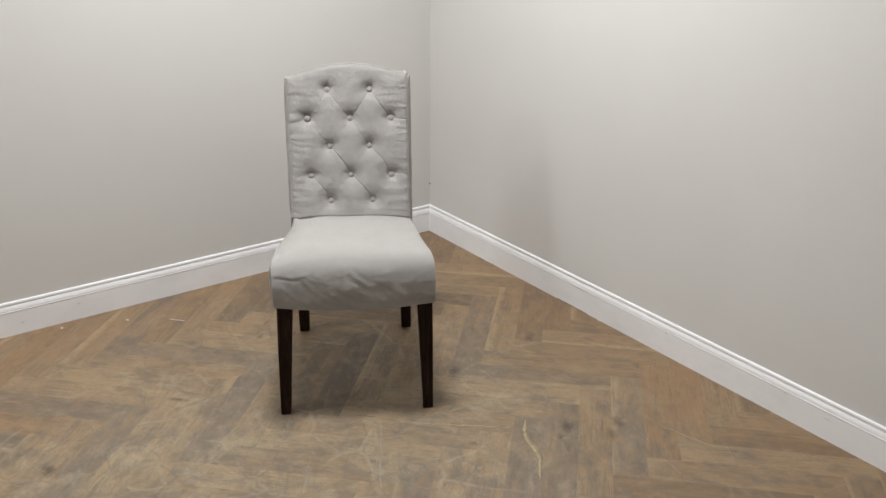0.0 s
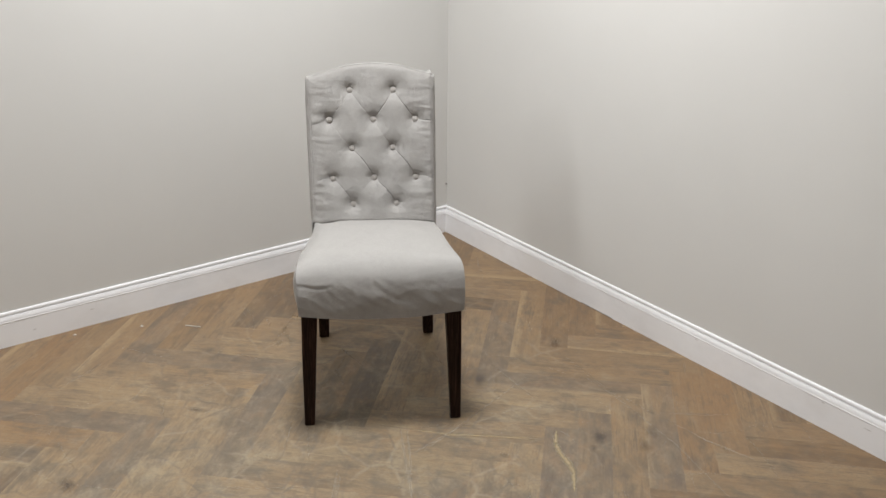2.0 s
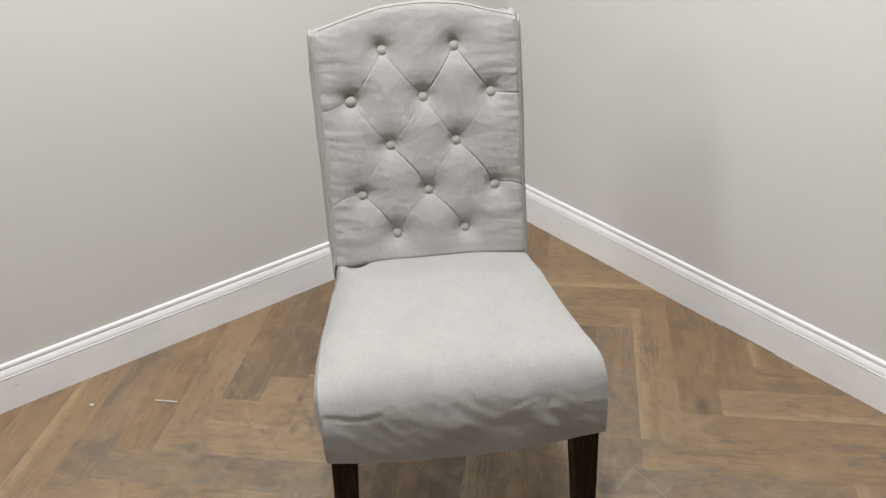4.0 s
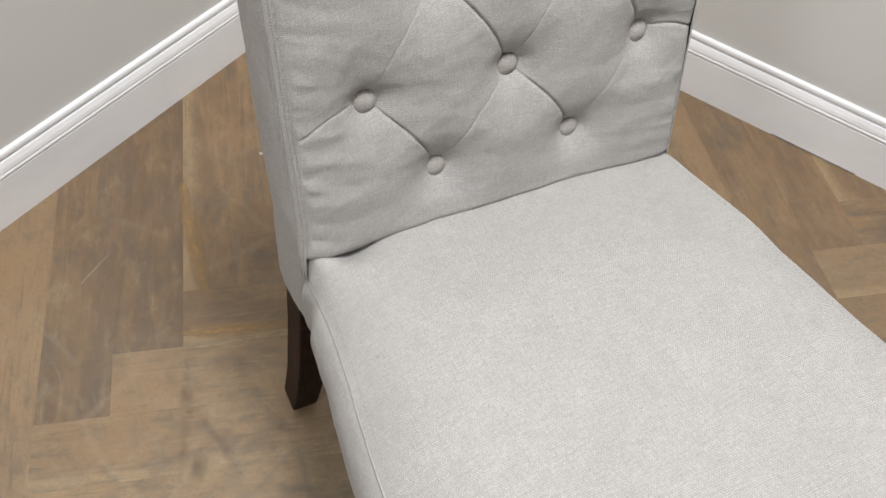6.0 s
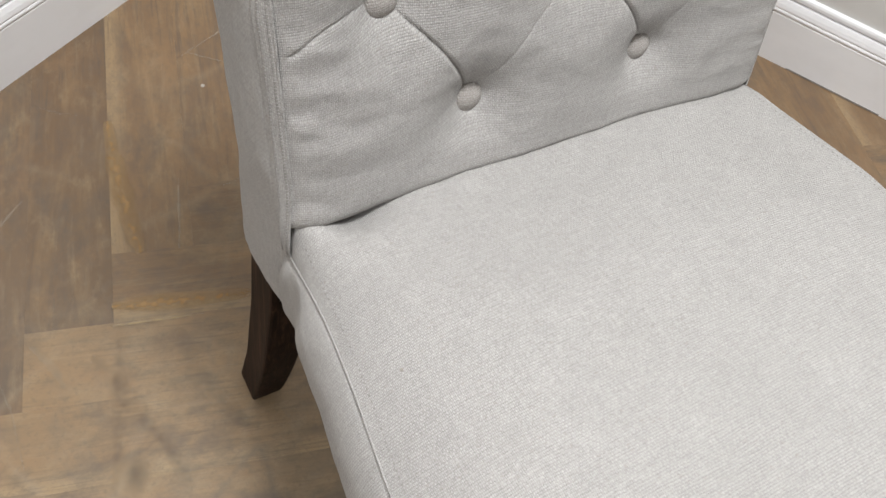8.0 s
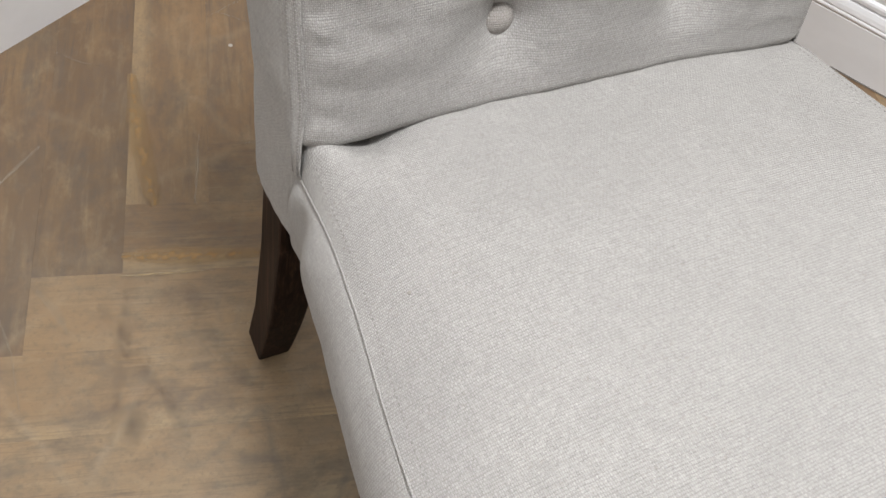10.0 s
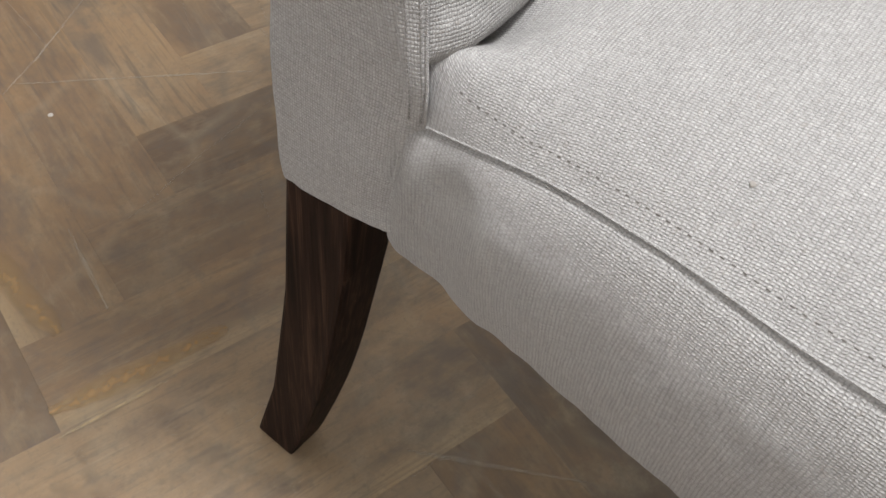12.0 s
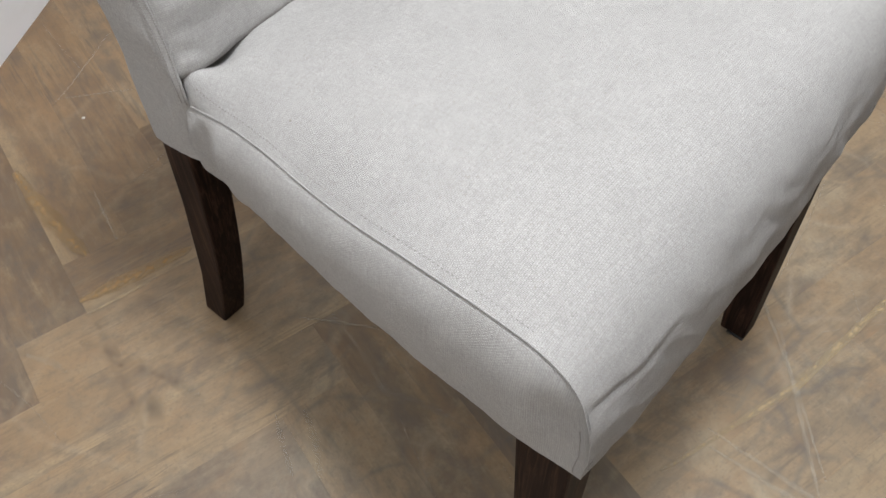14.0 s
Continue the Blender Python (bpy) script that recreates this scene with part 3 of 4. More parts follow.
def tuft_depth(x, z):
    """How far the cover is drawn in at a place of the front."""
    d = 0.0
    for bx, bz in TUFTS:
        r2 = (x - bx) ** 2 + (z - bz - 0.003) ** 2
        if r2 < 0.01:
            d = max(d, (0.034 if bx < -0.1 and bz > 0.8 else 0.0262) * math.exp(-(r2 / 0.021 ** 2) ** 0.58))
    fold = 0.0
    for xa, za, xb, zb, k in CREASES:
        ex, ez = xb - xa, zb - za
        t = min(1, max(0, ((x - xa) * ex + (z - za) * ez) / (ex * ex + ez * ez)))
        if 0 < t < 1:
            off = ((z - za) * ex - (x - xa) * ez) / math.hypot(ex, ez) * (1 if ex > 0 else -1)
            dist = abs(off - (0.009 if za < 0.7 else 0.001) * math.sin(math.pi * t))
        else:
            dist = math.hypot(x - xa - t * ex, z - za - t * ez)
        if dist < 0.05:
            end = 0.35 + 0.65 * abs(2 * t - 1)
            fold = max(fold, k * (0.0034 * end * math.exp(-(dist / 0.014)) + 0.0034 * math.exp(-(dist / 0.0012) ** 1.5)))
    return d + fold * max(0.0, 1 - d / 0.034)


def seat_under_back(x):
    a = min(1.0, abs(x) / 0.2065)
    return 0.506 - (0.014 * a ** 2.6 if x > 0 else 0.011 * a ** 5 - 0.004 * smooth01(a, 0.88, 1.0))


def inset(z):
    """The seam of one side lies inward of the pillow's widest line."""
    return 0.006 * smooth01(z, 0.48, 0.54) * (1 - smooth01(z, 0.88, 0.95))


def back_front(u, w):
    x = u * HALF_FACE
    zt = top_z(x)
    zb = seat_under_back(x) - 0.0045 - 0.0025 * math.exp(-((x + 0.163) / 0.026) ** 2)
    t = zb - 0.040 + (zt - zb + 0.040) * w
    z = max(t, zb)
    edge = min(HALF_FACE - abs(x), zt - z)
    bx = x + SHIFT
    y = face_y(z)
    puff = 0.006 + 0.006 * (1 - math.exp(-max(edge, 0) / 0.03))
    roll = 0.0048 * math.exp(-max(edge, 0) / 0.0055)
    # the pillow rolls under at its lower edge
    h = max(0.0, zb + 0.012 - z)
    under = 0.012 - math.sqrt(max(0.0, 0.012 ** 2 - h * h)) + max(0.0, zb - t) * 1.0
    near_side = smooth01(abs(x), 0.10, 0.18)
    wr = 0.0018 * noise.noise(Vector((x * 9, z * 58, 2))) * (0.25 + 0.75 * near_side) + 0.0014 * noise3(x, z, 9, 30) + 0.0005 * noise3(x, z, 1, 90)
    # short gathers where the cover is drawn to the side seams
    seamward = math.exp(-(HALF_FACE - abs(x)) / 0.030)
    gather = noise.noise(Vector((x * 16, z * 105 + x * 22, 11)))
    wr += (0.0022 * max(0.0, gather) ** 1.3 - 0.0010 * max(0.0, -gather)) * seamward
    y += -puff + roll + under + tuft_depth(bx, z) - wr * smooth01(edge, 0.0, 0.008)
    return x + SHIFT + inset(z) * smooth01(-u, 0.75, 1.0), y, z


def edge_curve():
    """The front edge of the back, from the lower end of one side over the top to the other."""
    left = [(-HALF_FACE, z) for z in np.linspace(0.382, 0.948, 230)]
    top = [(-HALF_FACE + 0.004 * (1 - math.cos(t)), 0.948 + 0.018 * math.sin(t)) for t in np.linspace(0.2, 1.5, 14)]
    crown = [(x, top_z(x)) for x in np.linspace(-0.195, 0.195, 180)]
    half = left + top
    return half + crown + [(-x, z) for x, z in reversed(half)]


EDGE = edge_curve()
back = surface("backrest", back_front, list(np.linspace(-1, 1, 420)), list(np.linspace(0, 1, 540)), FABRIC, chair, "deep button-tufted linen backrest with curved top")


def band(i, w):
    """The edge band of the back: i along the edge, w from front to rear."""
    x, z = EDGE[int(i)]
    xa, za = EDGE[max(0, int(i) - 1)]
    xb, zb = EDGE[min(len(EDGE) - 1, int(i) + 1)]
    tx, tz = xb - xa, zb - za
    k = math.hypot(tx, tz)
    nx, nz = -tz / k, tx / k
    low = 1 - smooth01(z, 0.38, 0.45)
    on_top = smooth01(abs(nz), 0.3, 0.9)
    draw = 0.0135 * (1 - smooth01(z, 0.432, 0.494)) * (1 - 0.4 * low) if x < 0 else 0.0
    yf = face_y(z) - 0.002 + low * 0.020 + draw
    depth = 0.105 - 0.024 * smooth01(z, 0.43, 0.54) - 0.026 * smooth01(z, 0.54, 0.97)
    y = yf + (depth - low * 0.010 - draw) * w
    flare = (0.010 if x > 0 else 0.005) * math.sin(math.pi * min(1.0, w * 0.85)) ** 0.7 + (0.006 if x > 0 else 0.0) * w - 0.008 * smooth01(w, 0.9, 1.0) ** 2
    bulge = flare * (1 - on_top) + on_top * (0.003 * math.sin(math.pi * w) - 0.010 * w) + (0.0016 * noise.noise(Vector((i * 0.028, w * 3, 4))) + 0.0007 * noise.noise(Vector((i * 0.09, w * 9, 7)))) * min(1, 6 * w)
    # the seam allowance is folded over and stitched down along the front edge
    across = w * depth
    bulge += (0.0009 + 0.0006 * noise.noise(Vector((i * 0.16, 2.0, across * 60)))) * (smooth01(across, 0.0, 0.003) - smooth01(across, 0.0095, 0.0115))
    bulge -= 0.0006 * math.exp(-((across - 0.0118) / 0.0011) ** 2)
    bulge -= 0.005 * (1 - smooth01(w, 0.0, 0.12)) * (1 - smooth01(z, 0.45, 0.48))
    hem = 0.010 * low * (1 - w) - 0.004 * low * w
    sway = inset(z) * (1 - 1.4 * math.sin(math.pi * min(0.5, w * 1.1)) ** 0.6) if x < 0 else 0.0
    return x + nx * bulge + SHIFT + sway, y, z + nz * bulge + hem


surface("edge_band", band, list(range(len(EDGE))), list(np.linspace(0, 1, 64) ** 1.9), FABRIC, back, "plain linen side panel of the backrest", swap=True)


HALF = len(EDGE) // 2
surface("rear_panel", lambda i, w: (lambda a, b: tuple(a[k] * (1 - w) + b[k] * w + (0.006 * math.sin(math.pi * w) if k == 1 else 0) for k in range(3)))(band(i, 1.0), band(len(EDGE) - 1 - i, 1.0)),
        list(range(HALF)), list(np.linspace(0, 1, 24)), FABRIC, back, "plain linen rear of the backrest")
welt = [(x + math.copysign(0.0004, x) if abs(x) > 0.19 else x, band(i, 0.0)[1] + 0.0002, band(i, 0.0)[2] + (0.0006 if abs(x) < 0.19 else 0)) for i, (x, z) in ((i, (band(i, 0.0)[0], e[1])) for i, e in enumerate(EDGE)) if z > 0.468]
tube("piping", welt, 0.0008, FABRIC, back, "raised linen seam round the backrest edge")
for across in (0.0022, 0.0086):
    for sgn in (-1, 1):
        line = [band(i if sgn < 0 else len(EDGE) - 1 - i, across / 0.115) for i in range(36, 230)]
        stitches("stitching", [(x + sgn * 0.0002, y, z) for x, y, z in line], [(sgn, 0, 0)] * len(line), back)


def button_mesh():
    bm = bmesh.new()
    uvl = bm.loops.layers.uv.new("UVMap")
    bmesh.ops.create_uvsphere(bm, u_segments=20, v_segments=12, radius=1.0)
    for v in bm.verts:
        x, y, z = v.co
        v.co = (x * 0.0122, -max(z, -0.4) * 0.0072 * (1 - 0.12 * (x * x + y * y)), y * 0.0122)
    for f in bm.faces:
        f.smooth = True
        for lp in f.loops:
            lp[uvl].uv = (lp.vert.co.x, lp.vert.co.z)
    bmesh.ops.recalc_face_normals(bm, faces=bm.faces)
    mesh = bpy.data.meshes.new("button")
    bm.to_mesh(mesh)
    bm.free()
    mesh.materials.append(BUTTON_FABRIC)
    return mesh


BUTTON = button_mesh()
for x, z in TUFTS:
    b = mesh_object("button", BUTTON, None, back, "round linen-covered button")
    b.matrix_basis = pose(x, face_y(z) + 0.0092, z, -11.6 + random.uniform(-8, 8), random.uniform(-20, 20), random.uniform(-8, 8))


def loft(name, sections, material, parent, label, bevel=0.003):
    """A solid from rectangular sections: (x0, x1, y0, y1, z) from the foot up."""
    bm = bmesh.new()
    rings = [[bm.verts.new((x, y, z)) for x, y in ((x0, y0), (x1, y0), (x1, y1), (x0, y1))] for x0, x1, y0, y1, z in sections]
    for a, b in zip(rings, rings[1:]):
        for k in range(4):
            bm.faces.new((a[k], a[(k + 1) % 4], b[(k + 1) % 4], b[k]))
    bm.faces.new(rings[0]), bm.faces.new(rings[-1])
    bmesh.ops.recalc_face_normals(bm, faces=bm.faces)
    sharp = [e for e in bm.edges if len(e.link_faces) == 2 and e.calc_face_angle() > 0.6]
    bmesh.ops.bevel(bm, geom=sharp, offset=bevel, segments=2, affect="EDGES", profile=0.6)
    return part(name, bm, material, parent, label)


def rear_leg(sgn):
    zs = np.linspace(0.002, 0.44, 18)
    secs = []
    for z in zs:
        yb = lerp(z, (0, 0.108, 0.256, 0.377, 0.44), (0.117, 0.089, 0.0665, 0.0575, 0.0555))
        yf = lerp(z, (0, 0.03, 0.084, 0.14, 0.196, 0.308, 0.385, 0.44), (0.076, 0.067, 0.053, 0.040, 0.0300, 0.015, 0.010, 0.009))
        xo = lerp(z, (0, 0.44), (0.211, 0.203))
        xi = lerp(z, (0, 0.44), (0.175, 0.160))
        secs.append((min(sgn * xi, sgn * xo), max(sgn * xi, sgn * xo), yf, yb, z))
    return loft("leg", secs, DARK_WOOD, chair, "dark stained sabre-curved rear leg")


def front_leg(sgn):
    secs = []
    for z in (0.002, 0.10, 0.25, 0.43):
        xo = lerp(z, (0, 0.39, 0.43), (0.241, 0.233, 0.230) if sgn < 0 else (0.247, 0.245, 0.243))
        w = lerp(z, (0, 0.39, 0.43), (0.031, 0.048, 0.049))
        secs.append((min(sgn * xo, sgn * (xo - w)), max(sgn * xo, sgn * (xo - w)), -0.487, -0.487 + w * 1.15, z))
    return loft("leg", secs, DARK_WOOD, chair, "dark stained tapered front leg")


for sgn in (-1, 1):
    for leg, cx, cy in ((rear_leg(sgn), sgn * 0.191, 0.0965), (front_leg(sgn), sgn * 0.2255, -0.4745)):
        part("glide", box_bm(cx - 0.012, cy - 0.012, 0.0, cx + 0.012, cy + 0.012, 0.004, 0.0015), GLIDE, leg, "small black plastic glide")

# ---- floor: herringbone oak at 45 degrees to the walls ----
floor = tagged(part("floor", box_bm(X0, Y0, -0.06, T, T, -0.004), SUBFLOOR), "worn oak herringbone parquet floor with scratches", "floor", kind="structure")
PW, PL, GAP = 0.1015, 0.5555, 0.00006
U0, V0 = -0.992, 0.551
R2 = math.sqrt(0.5)


def to_world(u, v):
    return (u - v) * R2, (u + v) * R2


def plank_mesh(corners, centre, angle, tone):
    """A thin board with eased edges, from its outline in the plane."""
    c, s = math.cos(-angle), math.sin(-angle)
    loc = [((x - centre[0]) * c - (y - centre[1]) * s, (x - centre[0]) * s + (y - centre[1]) * c) for x, y in corners]
    n = len(loc)
    cx, cy = sum(p[0] for p in loc) / n, sum(p[1] for p in loc) / n

    def inset(d):
        return [(x - math.copysign(min(d, abs(x - cx)), x - cx), y - math.copysign(min(d, abs(y - cy)), y - cy)) for x, y in loc]
    verts = [(x, y, -0.006) for x, y in loc] + [(x, y, -0.00012) for x, y in loc] + [(x, y, 0.0) for x, y in inset(0.0003)]
    faces = [tuple(range(2 * n, 3 * n))] + [(k + o, (k + 1) % n + o, (k + 1) % n + n + o, k + n + o) for o in (0, n) for k in range(n)]
    mesh = bpy.data.meshes.new("plank")
    mesh.from_pydata(verts, [], faces)
    mesh.materials.append(OAKS[tone])
    return mesh


def clip(poly, axis, limit):
    out = []
    for a, b in zip(poly, poly[1:] + poly[:1]):
        ia, ib = a[axis] <= limit, b[axis] <= limit
        if ia:
            out.append(a)
        if ia != ib:
            t = (limit - a[axis]) / (b[axis] - a[axis])
            out.append((a[0] + t * (b[0] - a[0]), a[1] + t * (b[1] - a[1])))
    return out


# boards whose tone stands out: zigzag column, step along it, 0 across or 1 along
STANDOUT = {
    # (-1, 1, 1) and (-1, 2, 1) are darkened to deepen the shadow under the chair
    "dark": ((0, -4, 1), (0, -3, 0), (-1, 1, 1), (-2, -7, 1), (0, 0, 1), (0, 1, 1)),
    "brown": ((0, -2, 1), (-1, -7, 1), (-1, 2, 1), (0, -2, 0), (0, -1, 1), (0, -1, 0), (-2, -6, 0), (-1, -7, 0), (-1, -6, 1), (-1, -5, 1)),
    "grey": ((-2, -3, 1), (-2, -1, 1), (-2, 3, 1), (-1, -3, 0), (-1, -3, 1), (-3, -4, 1), (-2, 0, 1), (-1, 4, 1), (-1, 7, 1), (0, 3, 0), (0, 4, 1), (0, 7, 0)),
    "orange": ((-2, -5, 1), (-2, -4, 1), (0, 7, 1), (0, 8, 0)),
    "light": ((-1, -2, 0), (-2, 2, 1), (-1, 4, 0), (0, 5, 0), (-1, 5, 1), (0, 2, 0), (0, 6, 0), (-1, 2, 0), (-2, 1, 1)),
    "tan": ((0, 4, 0), (-1, 8, 1), (-2, -2, 1), (-1, -5, 0), (0, 0, 0), (0, 1, 0), (-1, 1, 0), (-1, 0, 0)),
}
TONE = {board: tone for tone, group in STANDOUT.items() for board in group}
planks = []
for n in range(-12, 12):
    for k in range(-90, 90):
        du, dv = n * PL - k * PW + U0, n * PL + k * PW + V0
        # a board along v, then the board along u that stands on its end
        planks.append((du - PW, du, dv - PL, dv, True, (n, k, 0)))
        planks.append((du, du + PL, dv - PW, dv, False, (n, k, 1)))
boards = []
for ua, ub, va, vb, along_v, where in planks:
    h = GAP / 2
    poly = [to_world(u, v) for u, v in ((ua + h, va + h), (ub - h, va + h), (ub - h, vb - h), (ua + h, vb - h))]
    cx, cy = to_world((ua + ub) / 2, (va + vb) / 2)
    if cx > 0.4 or cy > 0.4 or cx < X0 - 0.4 or cy < Y0 - 0.4:
        continue
    cut = clip(clip(poly, 0, 0.008), 1, 0.008)
    cut = [(-x, -y) for x, y in clip(clip([(-x, -y) for x, y in cut], 0, -X0), 1, -Y0)]
    if len(cut) < 3:
        continue
    whole = all(abs(a[0] - b[0]) + abs(a[1] - b[1]) < 1e-6 for a, b in zip(poly, cut)) and len(cut) == 4
    boards.append((math.hypot(cx + 0.9, cy + 1.1), cx, cy, math.radians(135 if along_v else 45), cut, whole, TONE.get(where) or random.choice(("tan", "tan", "tan", "tan", "brown", "light"))))
boards.sort(key=lambda b: b[0])
WHOLE = {}
far_verts, far_faces = [], []
for count, (dist, cx, cy, angle, cut, whole, tone) in enumerate(boards):
    if count < 290:
        if whole:
            key = (round(angle, 2), tone)
            if key not in WHOLE:
                WHOLE[key] = plank_mesh(cut, (cx, cy), angle, tone)
            mesh = WHOLE[key]
        else:
            mesh = plank_mesh(cut, (cx, cy), angle, tone)
        ob = mesh_object("plank", mesh, None, floor)
        ob.matrix_basis = pose(cx, cy, random.uniform(-0.00015, 0.0), 0, 0, math.degrees(angle))
    else:
        base = len(far_verts)
        far_verts += [(x, y, 0.0) for x, y in cut] + [(x, y, -0.006) for x, y in cut]
        m = len(cut)
        far_faces += [tuple(range(base, base + m))] + [(base + k, base + (k + 1) % m, base + m + (k + 1) % m, base + m + k) for k in range(m)]
if far_faces:
    mesh = bpy.data.meshes.new("far_planks")
    mesh.from_pydata(far_verts, [], far_faces)
    tagged(mesh_object("far_planks", mesh, OAKS["tan"], floor), "worn oak herringbone boards", kind="stuff")

# ---- wear on the floor and skirting ----


def make_soft_mark(name, colour, strength, least=0.15):
    """A worn mark that thins out in flecks."""
    n = Nodes(name)
    place = n.add("ShaderNodeNewGeometry").outputs["Position"]
    flecks = n.ramp(n.noise(place, 70, 5, 0.75), (0.36, grey(least * strength)), (0.62, grey(strength)))
    across = n.add("ShaderNodeSeparateXYZ", {0: n.add("ShaderNodeUVMap").outputs[0]}).outputs[1]
    fade = n.math("POWER", n.math("SUBTRACT", 1.0, n.math("ABSOLUTE", n.math("SUBTRACT", n.math("MULTIPLY", across, 2.0), 1.0))), 0.6, clamp=True)
    n.put(n.bsdf.inputs["Alpha"], n.math("MULTIPLY", flecks, fade))
    return n.done((*colour, 1), 0.65, None, Specular_IOR_Level=0.2)


def make_knot():
    n = Nodes("dark_knot")
    co = n.add("ShaderNodeTexCoord").outputs["Object"]
    r = n.add("ShaderNodeVectorMath", {0: co}, operation="LENGTH").outputs["Value"]
    wob = n.math("ADD", r, n.math("MULTIPLY", n.math("SUBTRACT", n.noise(co, 2.2, 4, 0.7), 0.5), 0.9))
    n.put(n.bsdf.inputs["Alpha"], n.ramp(wob, (0.1, grey(0.34)), (0.95, grey(0.0))))
    return n.done((0.075, 0.06, 0.055, 1), 0.6)


SCRATCH = make_soft_mark("pale_scratch", (0.46, 0.40, 0.315), 0.48)
HAIRLINE = make_soft_mark("pale_hairline", (0.43, 0.375, 0.285), 0.22)
SAPWOOD = make_soft_mark("sapwood_streak", (0.40, 0.32, 0.20), 1.0, 0.55)
STRIP = make_soft_mark("pale_joint_strip", (0.44, 0.335, 0.20), 0.8)
FLAME = make_soft_mark("orange_sapwood", (0.345, 0.222, 0.108), 0.85, 0.45)
SMUDGE = make_soft_mark("grey_smudge", (0.115, 0.102, 0.092), 0.20)
KNOT = make_knot()
LEVEL = [0.0004]


def ribbon(bm, pts, width, z):
    pts = [Vector((x, y, z)) for x, y in pts]
    fine = [a.lerp(b, k / 6) for a, b in zip(pts, pts[1:]) for k in range(6)] + [pts[-1]]
    left, right = [], []
    for i, p in enumerate(fine):
        d = (fine[min(i + 1, len(fine) - 1)] - fine[max(i - 1, 0)]).normalized()
        side = Vector((-d.y, d.x, 0)) * width * 0.5 * (0.25 + 0.75 * math.sin(math.pi * (0.06 + 0.88 * i / (len(fine) - 1)))) * random.uniform(0.75, 1.2)
        left.append(bm.verts.new(p + side))
        right.append(bm.verts.new(p - side))
    layer = bm.loops.layers.uv.verify()
    for i in range(len(fine) - 1):
        face = bm.faces.new((left[i], right[i], right[i + 1], left[i + 1]))
        for loop, v in zip(face.loops, (0.0, 1.0, 1.0, 0.0)):
            loop[layer].uv = (i / 6, v)


def scratch(pts, width, material=None, name="scratch", label="pale scratch worn across the boards"):
    LEVEL[0] += 0.00004
    bm = bmesh.new()
    ribbon(bm, pts, width, LEVEL[0])
    return part(name, bm, material or SCRATCH, floor, label)


scratch([(-0.688, -1.528), (-0.734, -1.574), (-0.754, -1.612), (-0.767, -1.662), (-0.785, -1.705), (-0.844, -1.771)], 0.026, SAPWOOD, "sapwood_streak", "curved pale streak of sapwood")
scratch([(-0.994, -1.34), (-0.83, -1.467), (-0.749, -1.531)], 0.010, STRIP, "sapwood_streak", "pale strip of sapwood along a joint")
scratch([(-0.60, -1.10), (-0.622, -1.348)], 0.006)
scratch([(-0.544, -1.231), (-0.782, -1.296), (-0.978, -1.352), (-1.099, -1.378)], 0.007)
scratch([(-1.12, -1.185), (-0.972, -1.351), (-0.866, -1.438), (-0.77, -1.53)], 0.014, STRIP, "sapwood_streak", "pale strip of sapwood along a joint")
scratch([(-0.39, -1.362), (-0.399, -1.527), (-0.442, -1.798), (-0.511, -2.036)], 0.007)
scratch([(-0.631, -0.142), (-0.56, -0.151), (-0.42, -0.158)], 0.004)
scratch([(-0.613, -0.146), (-0.562, -0.289), (-0.516, -0.42)], 0.004)
scratch([(-0.977, -0.684), (-0.977, -0.744), (-0.976, -0.847)], 0.0065)
scratch([(-2.001, -0.905), (-1.871, -1.042)], 0.005)
scratch([(-1.966, -0.519), (-2.014, -0.512)], 0.008)
scratch([(-1.052, -1.24), (-1.14, -1.39), (-1.231, -1.531)], 0.010)
scratch([(-1.34, -1.33), (-1.406, -1.42)], 0.009)
scratch([(-1.33, -1.01), (-1.438, -1.161)], 0.010, HAIRLINE)
scratch([(-1.077, -1.242), (-1.16, -1.40), (-1.258, -1.586)], 0.013)
scratch([(-1.339, -1.31), (-1.433, -1.445)], 0.011)
scratch([(-1.129, -1.37), (-0.892, -1.335)], 0.009)
scratch([(-0.354, -1.216), (-0.387, -1.488), (-0.333, -1.926)], 0.011, HAIRLINE)
scratch([(-0.359, -1.793), (-0.31, -1.974)], 0.010)
scratch([(-0.804, -0.296), (-0.89, -0.373)], 0.005)
scratch([(-1.035, -0.18), (-0.955, -0.166)], 0.007)
scratch([(-1.025, -0.385), (-0.946, -0.461)], 0.006, STRIP, "pale_joint", "pale dusty joint between boards")
scratch([(-1.004, -0.366), (-0.947, -0.428), (-0.886, -0.49)], 0.030, FLAME, "sapwood_streak", "orange strip of sapwood along a board")
scratch([(-0.788, -0.152), (-0.842, -0.219), (-0.905, -0.308), (-0.925, -0.340)], 0.030, FLAME, "sapwood_streak", "orange flame of sapwood in a board")
for pts, width in (([(-1.033, -0.405), (-1.10, -0.47), (-1.177, -0.534)], 0.018), ([(-1.066, -0.396), (-1.08, -0.459), (-1.10, -0.53)], 0.026), ([(-1.095, -0.526), (-1.123, -0.596)], 0.022),
                   ([(-0.98, -0.45), (-1.02, -0.52), (-1.03, -0.60)], 0.030), ([(-1.24, -0.62), (-1.30, -0.52)], 0.018)):
    scratch(pts, width, SMUDGE, "smudge", "hazy grey scuff trodden into the boards")
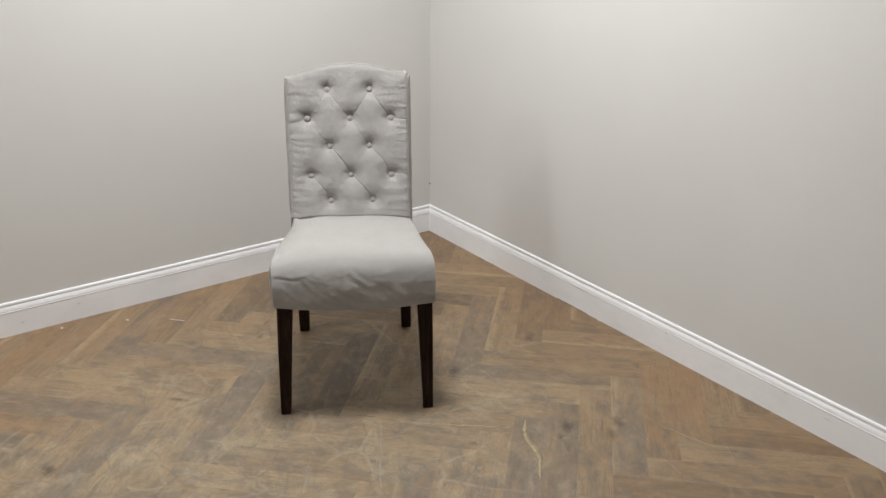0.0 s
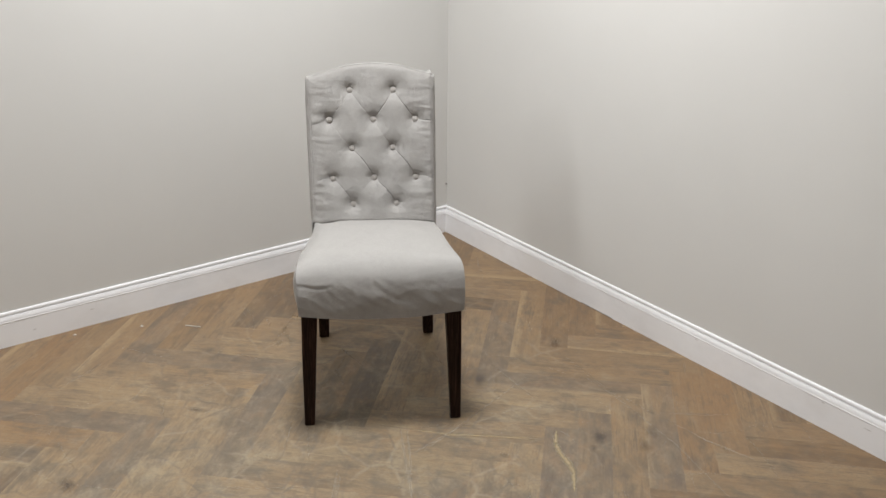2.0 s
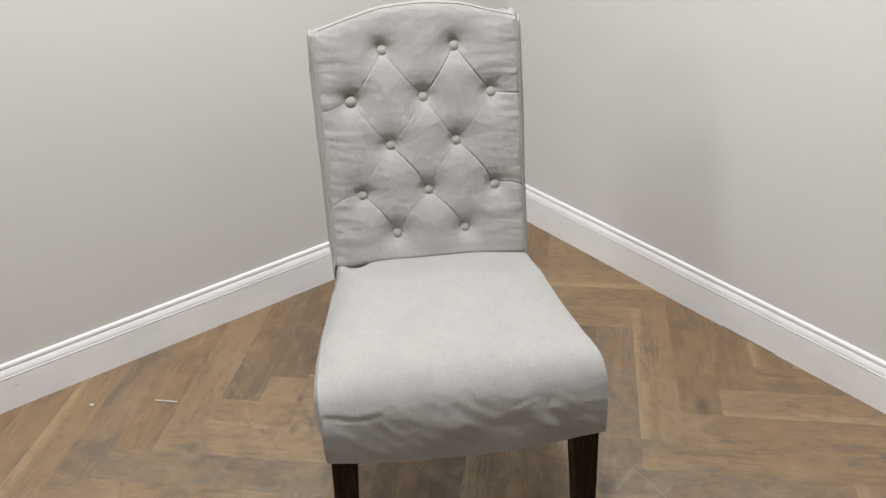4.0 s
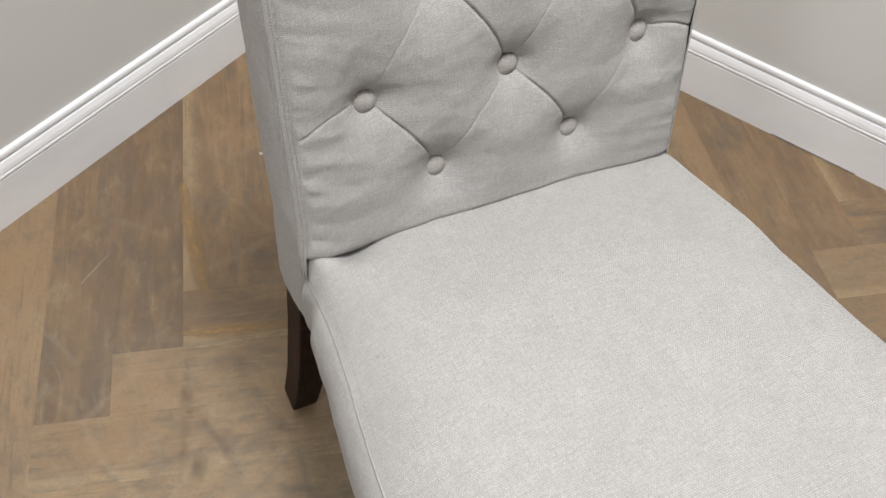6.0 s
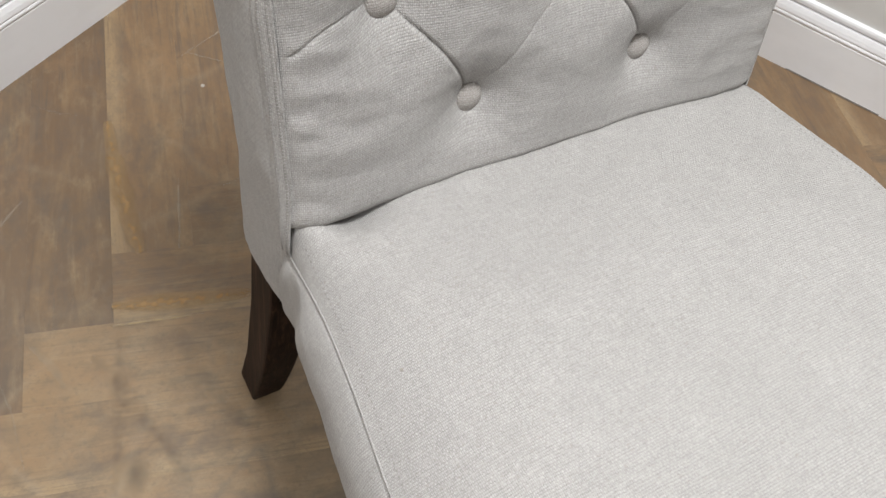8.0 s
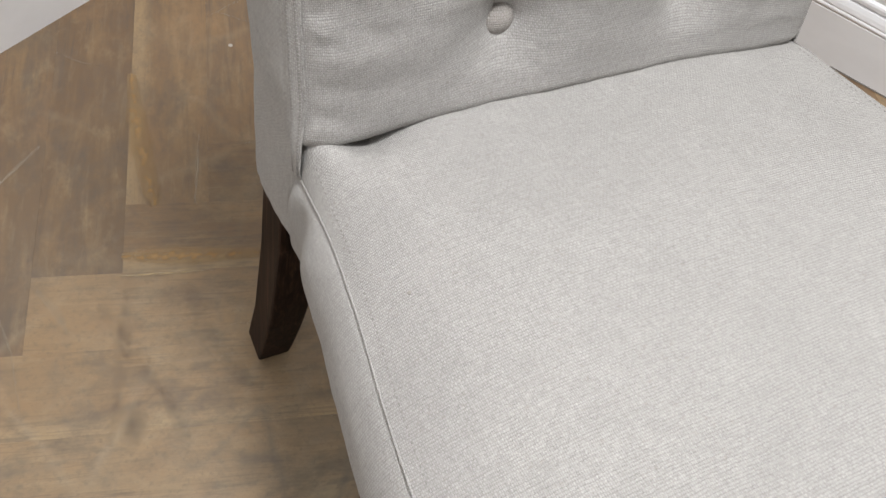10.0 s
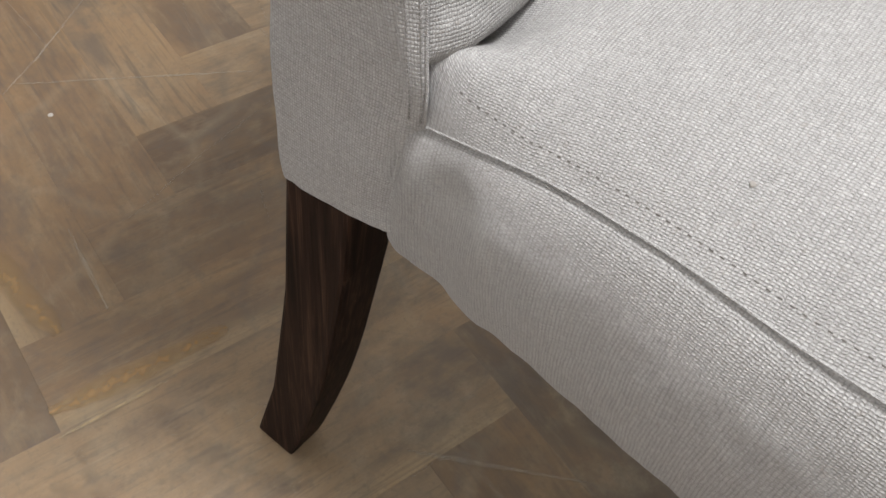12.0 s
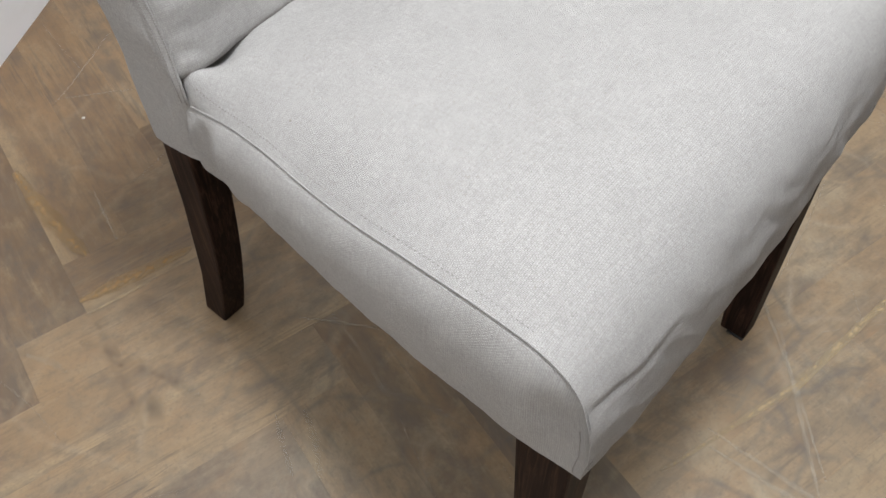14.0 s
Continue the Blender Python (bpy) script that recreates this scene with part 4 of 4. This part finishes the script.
for x, y, turn, rx, ry in ((-1.145, -0.535, 45, 0.03, 0.018), (-1.984, -0.932, 80, 0.05, 0.022), (-0.66, -1.66, 45, 0.028, 0.014), (-0.52, -1.74, 45, 0.05, 0.025),
                           (-0.90, -1.53, 130, 0.02, 0.015), (-0.31, -1.115, 45, 0.05, 0.022), (-0.604, -1.633, 45, 0.035, 0.022), (-0.456, -1.702, 60, 0.04, 0.025), (-0.698, -1.158, 45, 0.075, 0.035), (-1.55, -0.78, 130, 0.05, 0.015)):
    LEVEL[0] += 0.00004
    bm = bmesh.new()
    bmesh.ops.create_circle(bm, cap_ends=True, segments=24, radius=1.0)
    k = part("knot", bm, KNOT, floor, "small dark knot in the oak")
    k.matrix_basis = pose(x, y, LEVEL[0], 0, 0, turn) @ Matrix.Diagonal((rx, ry, 1, 1))
# a splinter and crumbs of white filler lying on the boards
bm = box_bm(-0.030, -0.0048, 0.0, 0.030, 0.0048, 0.003, 0.001)
for v in bm.verts:
    v.co.y *= 1 - 0.6 * abs(v.co.x) / 0.030
    v.co.y += 0.003 * math.sin(v.co.x * 60)
splinter = tagged(part("wood_splinter", bm, CHALK), "small white paint splinter lying on the oak floor", "debris")
splinter.matrix_world = pose(-1.352, -0.231, 0.0006, 0, 0, -52)
for x, y, r in ((-1.734, -0.045, 0.006), (-1.509, -0.119, 0.006), (-0.652, -0.208, 0.0032)):
    bm = bmesh.new()
    bmesh.ops.create_icosphere(bm, subdivisions=2, radius=r)
    for v in bm.verts:
        v.co *= 1 + 0.35 * noise.noise(v.co * 190)
        v.co.z *= 0.4
    crumb = tagged(part("filler_crumb", bm, CHALK), "tiny white filler crumb on the oak floor", "debris", "crumbs on the floor")
    crumb.matrix_world = pose(x, y, r * 0.3)
# many faint hairline scratches
bm = bmesh.new()
for _ in range(150):
    cx, cy = random.uniform(-2.6, -0.05), random.uniform(-2.6, -0.05)
    a, ln = random.choice((random.uniform(0, math.pi), random.gauss(0.9, 0.3), random.gauss(2.2, 0.3))), random.uniform(0.04, 0.26)
    bend = random.uniform(-0.006, 0.006)
    dx, dy = math.cos(a) * ln / 2, math.sin(a) * ln / 2
    pts = [(cx - dx, cy - dy), (cx + bend * math.sin(a), cy - bend * math.cos(a)), (cx + dx, cy + dy)]
    if all(x < -0.02 and y < -0.02 for x, y in pts):
        LEVEL[0] += 0.000002
        ribbon(bm, pts, random.choice((0.0022, 0.004, 0.004, 0.009, 0.013)), LEVEL[0])
tagged(part("hairline_scratches", bm, HAIRLINE, floor, "faint pale hairline scratches"), kind="stuff")

for name, wall, marks in (("baseboard_east", 0, ((-2.134, 0.072, 0.026, 0.0030), (-1.984, 0.088, 0.012, 0.004), (-1.497, 0.088, 0.014, 0.004))),
                          ("baseboard_north", 1, ((-1.857, 0.043, 0.012, 0.005), (-1.65, 0.065, 0.016, 0.004)))):
    board = bpy.data.objects[name]
    for along, z, w, h in marks:
        bm = bmesh.new()
        bmesh.ops.create_circle(bm, cap_ends=True, segments=14, radius=0.5)
        for v in bm.verts:
            v.co *= 1 + 0.5 * noise.noise(v.co * 5 + Vector((along, z, 0)))
        k = part("scuff_mark", bm, GRIME_AND_GAP if w > 0.03 else FAINT, board, "small grey scuff mark on the white paint")
        k.matrix_basis = (pose(-0.0006, along, z, 90, 0, 90) if wall == 0 else pose(along, -0.0006, z, 90, 0, 0)) @ Matrix.Diagonal((w, h, 1, 1))
# a narrow dark strip painted as the shade in the joint of baseboard and floor
part("gap", box_bm(-0.0009, -1.10, 0.0004, 0.001, -0.93, 0.0026), GRIME_AND_GAP, bpy.data.objects["baseboard_east"], "thin dark strip for the shaded gap under the baseboard")
plug = tagged(part("wall_plug", box_bm(-0.0035, -0.0035, 0.2375, 0.004, 0.004, 0.2425, 0.0012), GRIME_AND_GAP), "small dark plug stuck in the wall corner", "plug")
plug.matrix_world = pose(0.009, 0.009, 0.0)
